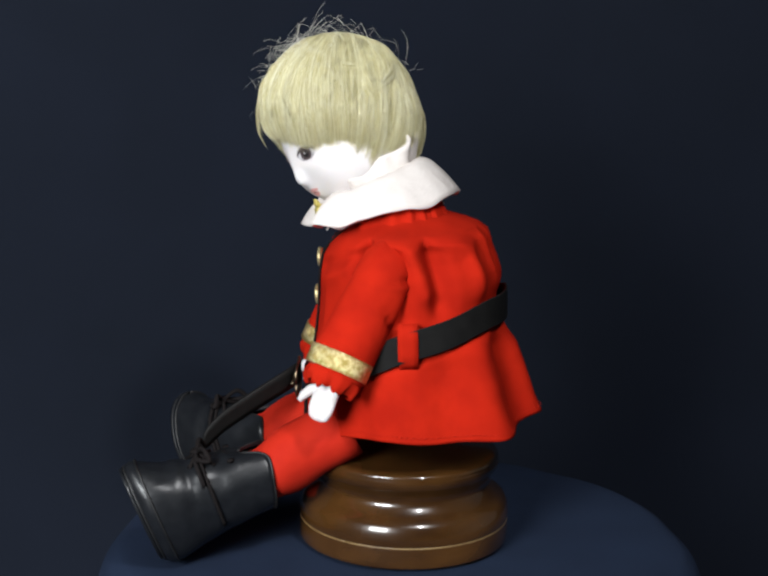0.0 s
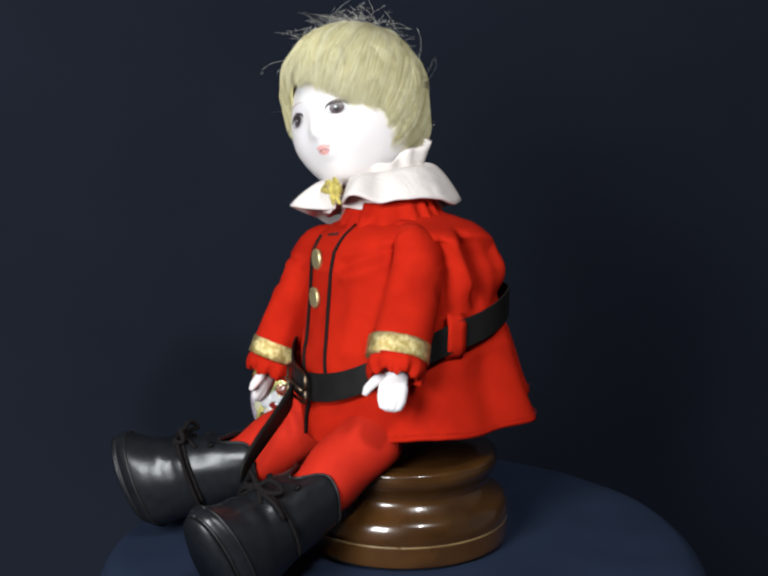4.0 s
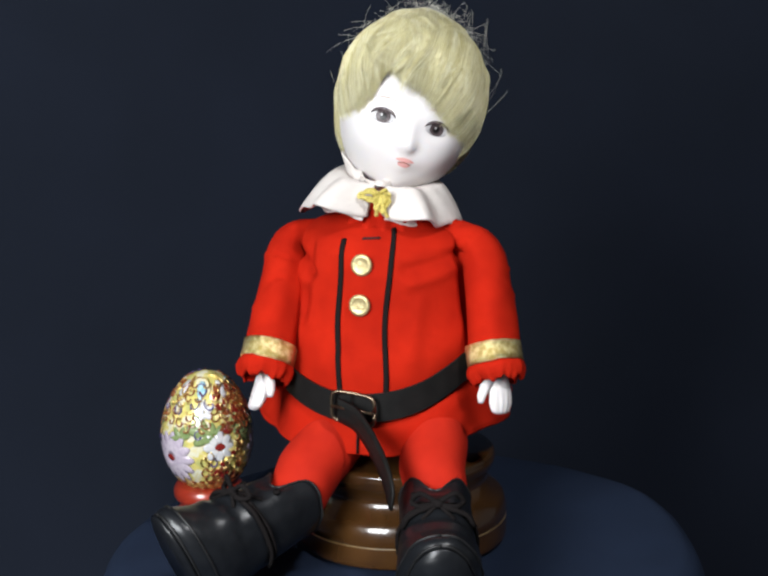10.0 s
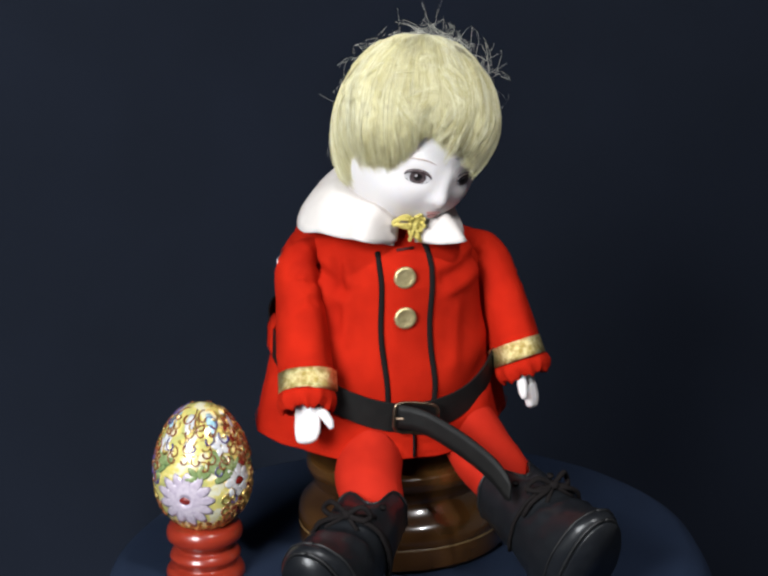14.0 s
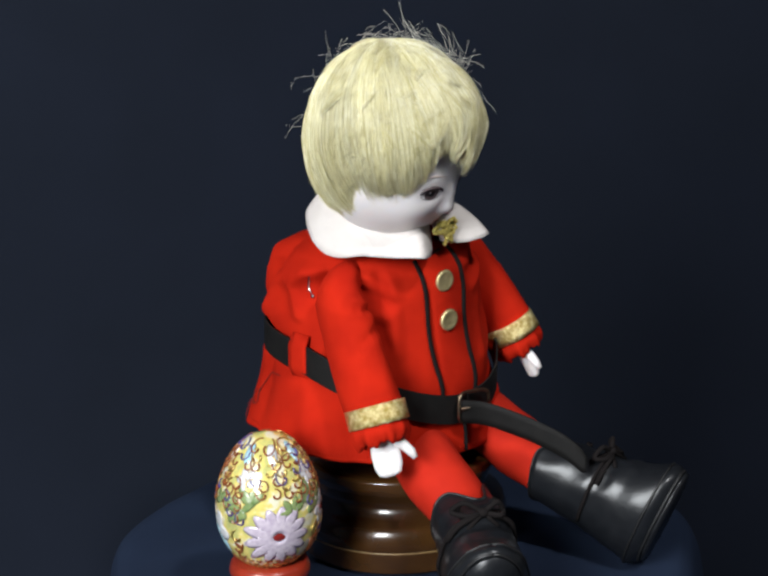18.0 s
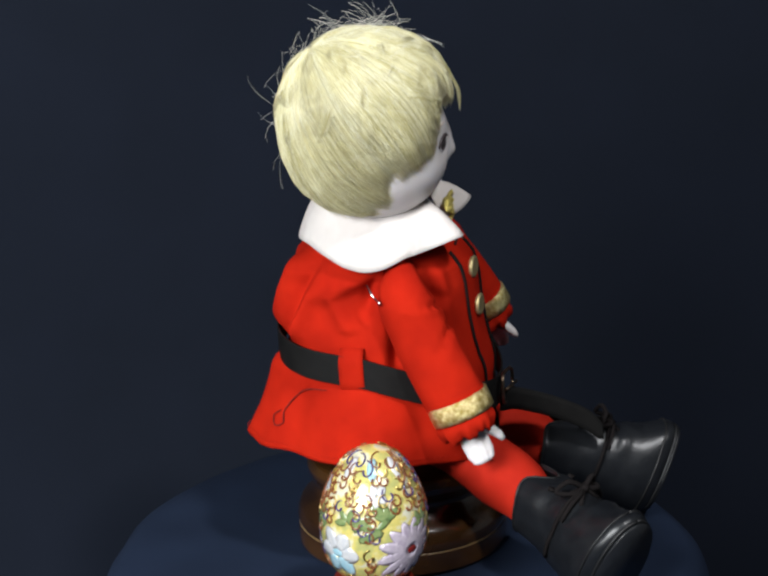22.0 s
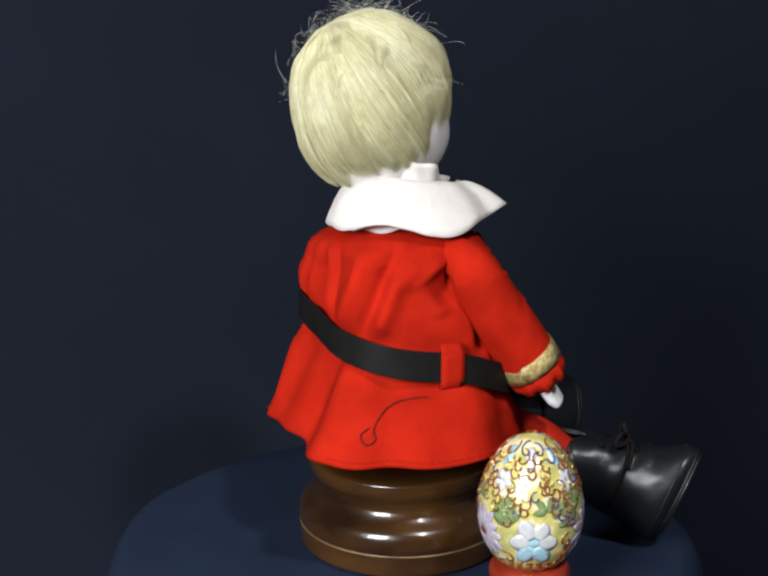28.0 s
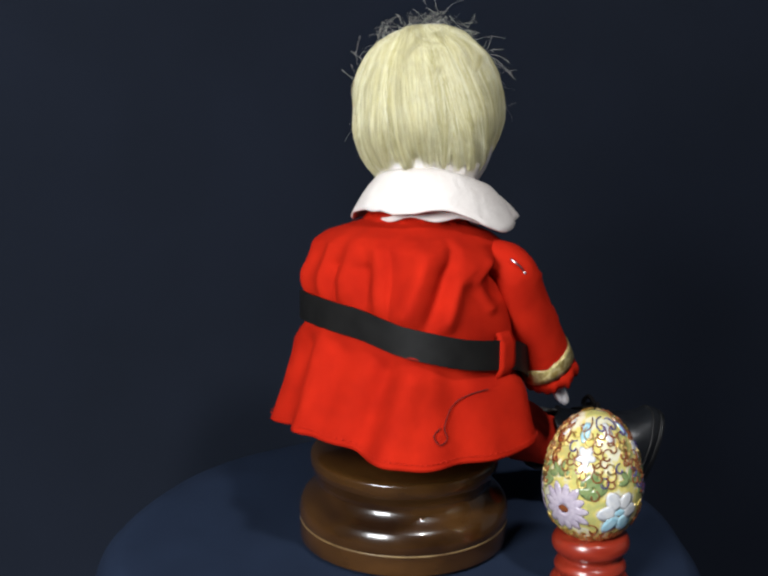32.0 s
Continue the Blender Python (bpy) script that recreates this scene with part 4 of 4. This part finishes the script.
        arc = rnd.uniform(0.40, 0.72)
        path = [p + out * (size * rise * math.sin(i / 7 * math.pi * arc) + 0.0010 * i / 7) + along * (size * i / 7) + bend * (size * kink * (i / 7) ** 2) for i in range(8)]
        s.tube(path, 0.000048, LOOSE_HAIR, 3, caps=False)


def doll_head():
    s = Shape()
    rows = []
    for i in range(61):
        el = -88 + 176 * i / 60
        rows.append([face_point(-180 + 360 * j / 120, el) for j in range(120)])
    s.rings(rows, PORCELAIN, True, True, True)
    s.tube([(0, 0.004, -0.034), (0, 0.005, -0.046), (0, 0.006, -0.058)], [0.0135, 0.0128, 0.0140], PORCELAIN, 32)
    for k in (-1, 1):
        a0, e0 = 23.0 * k, -7.6
        face_patch(s, EYE_WHITE_AND_GLINT, a0, e0, lambda a: (10.2 * math.cos(a), (6.0 if math.sin(a) > 0 else 4.7) * math.sin(a)), 0.0002)
        face_patch(s, EYE_IRIS, a0 - 0.2 * k, e0 + 0.3, lambda a: (6.6 * math.cos(a), (5.9 if math.sin(a) > 0 else 4.7) * math.sin(a)), 0.0004)
        face_patch(s, EYE_DARK, a0 - 0.4 * k, e0 + 0.6, lambda a: (3.0 * math.cos(a), 3.0 * math.sin(a)), 0.00055)
        # small white dot beside the pupil: a highlight painted on as colour
        face_patch(s, EYE_WHITE_AND_GLINT, a0 - 1.4, e0 + 1.6, lambda a: (1.0 * math.cos(a), 1.0 * math.sin(a)), 0.0007)
        s.tube([face_point(a0 + 10.8 * math.cos(a), e0 + 6.1 * math.sin(a), 0.0002) for a in [0.05 * math.pi + 0.9 * math.pi * i / 14 for i in range(15)]], [0.00022 + 0.00072 * math.sin(math.pi * i / 14) for i in range(15)], EYE_IRIS, 6)
        s.tube([face_point(a0 + 9.6 * math.cos(a), e0 + 4.4 * math.sin(a), 0.00015) for a in [-0.1 * math.pi - 0.8 * math.pi * i / 14 for i in range(15)]], 0.00012, EYE_IRIS, 5)
        s.tube([face_point(a0 + 11 * (i / 10 - 0.5) * 2, e0 + 12.5 + 3.0 * math.sin(math.pi * (0.15 + 0.75 * i / 10)) , 0.0001) for i in range(11)], [0.0001 + 0.00030 * math.sin(math.pi * i / 10) for i in range(11)], BROW, 5)
    face_patch(s, LIPS, 4, -35.8, lambda a: (8.2 * math.cos(a), (1.9 + 0.8 * abs(math.cos(2 * a))) * math.sin(a) if math.sin(a) > 0 else 1.0 * math.sin(a)), 0.0002)
    face_patch(s, LIPS, 4, -38.3, lambda a: (6.2 * math.cos(a), (1.2 if math.sin(a) > 0 else 2.5) * math.sin(a)), 0.00025)
    s.tube([face_point(-2 + 12 * i / 12, -37.1 + 0.5 * math.cos(math.pi * (i - 6) / 6), 0.00035) for i in range(13)], 0.00018, ENAMEL_RED, 5)
    make_hair(s)
    return s


# ---- collar, with the gold bow at its front ----
COLLAR_MID = Vector((-0.0145, -0.0085, -0.0016))
COLLAR_FACING = 40.0


def doll_collar():
    s = Shape()
    rows = []
    for j in range(141):
        az = radians(7 + 346 * j / 140)
        off = min(az, 2 * math.pi - az)
        tip = math.exp(-((off - 0.58) / 0.20) ** 2)
        cut = min(1.0, max(0.0, (off - 0.12) / 0.42)) ** 0.8
        edge = 0.0270 + 0.0112 * cut + 0.0075 * tip
        lean = 0.5 + 0.5 * math.cos(az)
        droop = math.exp(-((az - 4.70) / 0.55) ** 2)
        edge += 0.0012 * droop
        row = []
        for i in range(15):
            q = i / 14
            r = 0.0188 + (edge - 0.0188) * q ** 0.9
            z = 0.1835 - 0.0090 * lean + 0.0028 * math.sin(min(1, q * 2.4) * math.pi / 2) - (0.0225 - 0.0065 * lean) * q ** 1.7
            z += 0.0013 * q * math.sin(5 * az + 1) + 0.0012 * q * noise.noise(Vector((4 * math.cos(az), 4 * math.sin(az), 2))) + 0.0045 * tip * q - 0.0060 * droop * q ** 2
            row.append((r * math.sin(az), -r * math.cos(az), z))
        rows.append(row)
    s.grid(rows, WHITE_CLOTH, 0.0011)
    # facing of the collar, seen below its edge
    rows = []
    for j in range(121):
        az = radians(10 + 340 * j / 120)
        rows.append([((0.0185 + 0.0110 * q) * math.sin(az), -(0.0185 + 0.0110 * q) * math.cos(az), 0.1700 - 0.0095 * q ** 1.4 + 0.001 * q * math.sin(8 * az)) for q in (0, 0.25, 0.5, 0.75, 1)])
    s.grid(rows, WHITE_CLOTH, 0.0009)
    # neck frill
    rings = []
    for i in range(6):
        q = i / 5
        ring = []
        for j in range(120):
            a = 2 * math.pi * j / 120
            back = 0.5 - 0.5 * math.cos(a)
            r = 0.0180 + 0.0052 * q * back + 0.0026 * q * math.sin(7 * a + 2 * math.sin(2 * a)) + 0.0007 * math.sin(12 * a) * q
            ring.append((r * math.sin(a), -r * math.cos(a), 0.1755 + 0.0100 * q * (1 - 0.75 * math.cos(a)) + 0.0038 * q * back + 0.0011 * q * math.sin(7 * a + 1 + 2 * math.sin(a))))
        rings.append(ring)
    s.rings(rings + [[(x * 0.93, y * 0.93, z) for x, y, z in ring] for ring in rings[::-1]], WHITE_CLOTH)
    # knotted bow of gold cord: a clump of small loops, a longer loop on one side and two short ends
    bow = Vector((0.0030, -0.0300, 0.1700))
    rnd = random.Random(5)
    s.ball(bow, (0.0028, 0.0022, 0.0034), CORD, 14)
    for k in range(11):
        a = 2 * math.pi * k / 11 + rnd.uniform(-0.2, 0.2)
        out = Vector((math.cos(a), -0.35, 1.35 * math.sin(a)))
        across = Vector((-math.sin(a), 0, math.cos(a)))
        size = rnd.uniform(0.0030, 0.0044)
        s.tube(curve([bow, bow + out * size * 0.6 + across * 0.0013, bow + out * size + Vector((0, -0.001, 0)), bow + out * size * 0.6 - across * 0.0013, bow], 5), 0.0007, CORD, 7)
    for lift, size in ((0.0, 1.0), (0.0013, 0.8)):
        s.tube(curve([bow, bow + Vector((-0.0050 * size, -0.0018, 0.0030 + lift)), bow + Vector((-0.0100 * size, -0.0008, 0.0020 + lift)), bow + Vector((-0.0105 * size, -0.0014, 0.0002)), bow + Vector((-0.0055 * size, -0.0022, 0.0006 - lift)), bow], 7), 0.0009, CORD, 8)
    for k in (-1, 1):
        s.tube(curve([bow, bow + Vector((k * 0.0014, -0.002, -0.0035)), bow + Vector((k * 0.0026 + 0.001, -0.001, -0.0072))], 6), 0.0010, CORD, 8)
    return s


doll = tagged(new("doll", doll_lower().make("doll", TO_BODY)), "seated doll in red coat, black boots and blond wig", "doll")
coat = part("upper_half", doll_coat(), doll, m=Matrix.Translation(-CHEST[0]) @ TO_BODY)
belt = part("belt", doll_belt(), doll, "black leather belt with a brass buckle", Matrix.Translation(-BELT_SWAY[0]) @ TO_BODY)
left_arm = part("arm", doll_arm((0.002, -0.004, 0.1530), (0.0305, -0.0050, 0.1520), (0.0498, -0.0280, 0.0982), (-0.5, -0.8, 0.1), 1.0), doll, m=Matrix.Translation(-LEFT_ARM[0]) @ TO_BODY)
right_arm = part("arm", doll_arm((-0.022, -0.004, 0.1480), (-0.0545, -0.0120, 0.1455), (-0.0562, -0.0429, 0.0859), (0.6, -0.7, 0.1), 4.0), doll, m=Matrix.Translation(-RIGHT_ARM[0]) @ TO_BODY)
part("skirt", doll_skirt(), doll, m=TO_BODY)
head = part("head", doll_head(), doll, m=pose(0, 0, 0, 0, 0, HEAD_FACING))
collar = part("collar", doll_collar(), doll, m=Matrix.Translation(COLLAR_MID - COLLAR_PIVOT) @ pose(0, 0, 0, 0, 0, COLLAR_FACING))


def motions():
    for thing, place in ((turntable, Vector()), (base, Vector()), (egg, EGG_PLACE), (stand, EGG_PLACE), (doll, Vector())):
        walk(thing, [(t, pose(0, 0, 0, 0, 0, a) @ Matrix.Translation(place)) for t, a in TURN])
    for piece, way in ((coat, CHEST), (belt, BELT_SWAY), (left_arm, LEFT_ARM), (right_arm, RIGHT_ARM)):
        walk(piece, [(t, swayed(way, t)) for t in range(0, 33, 2)])
    walk(head, [(t, Matrix.Translation((x, y, z)) @ turned(r)) for t, x, y, z, *r in HEAD_PLACE])
    walk(collar, [(t, Matrix.Translation(COLLAR_PIVOT) @ turned([COLLAR_SHARE * a for a in r])) for t, x, y, z, *r in HEAD_PLACE])


motions()
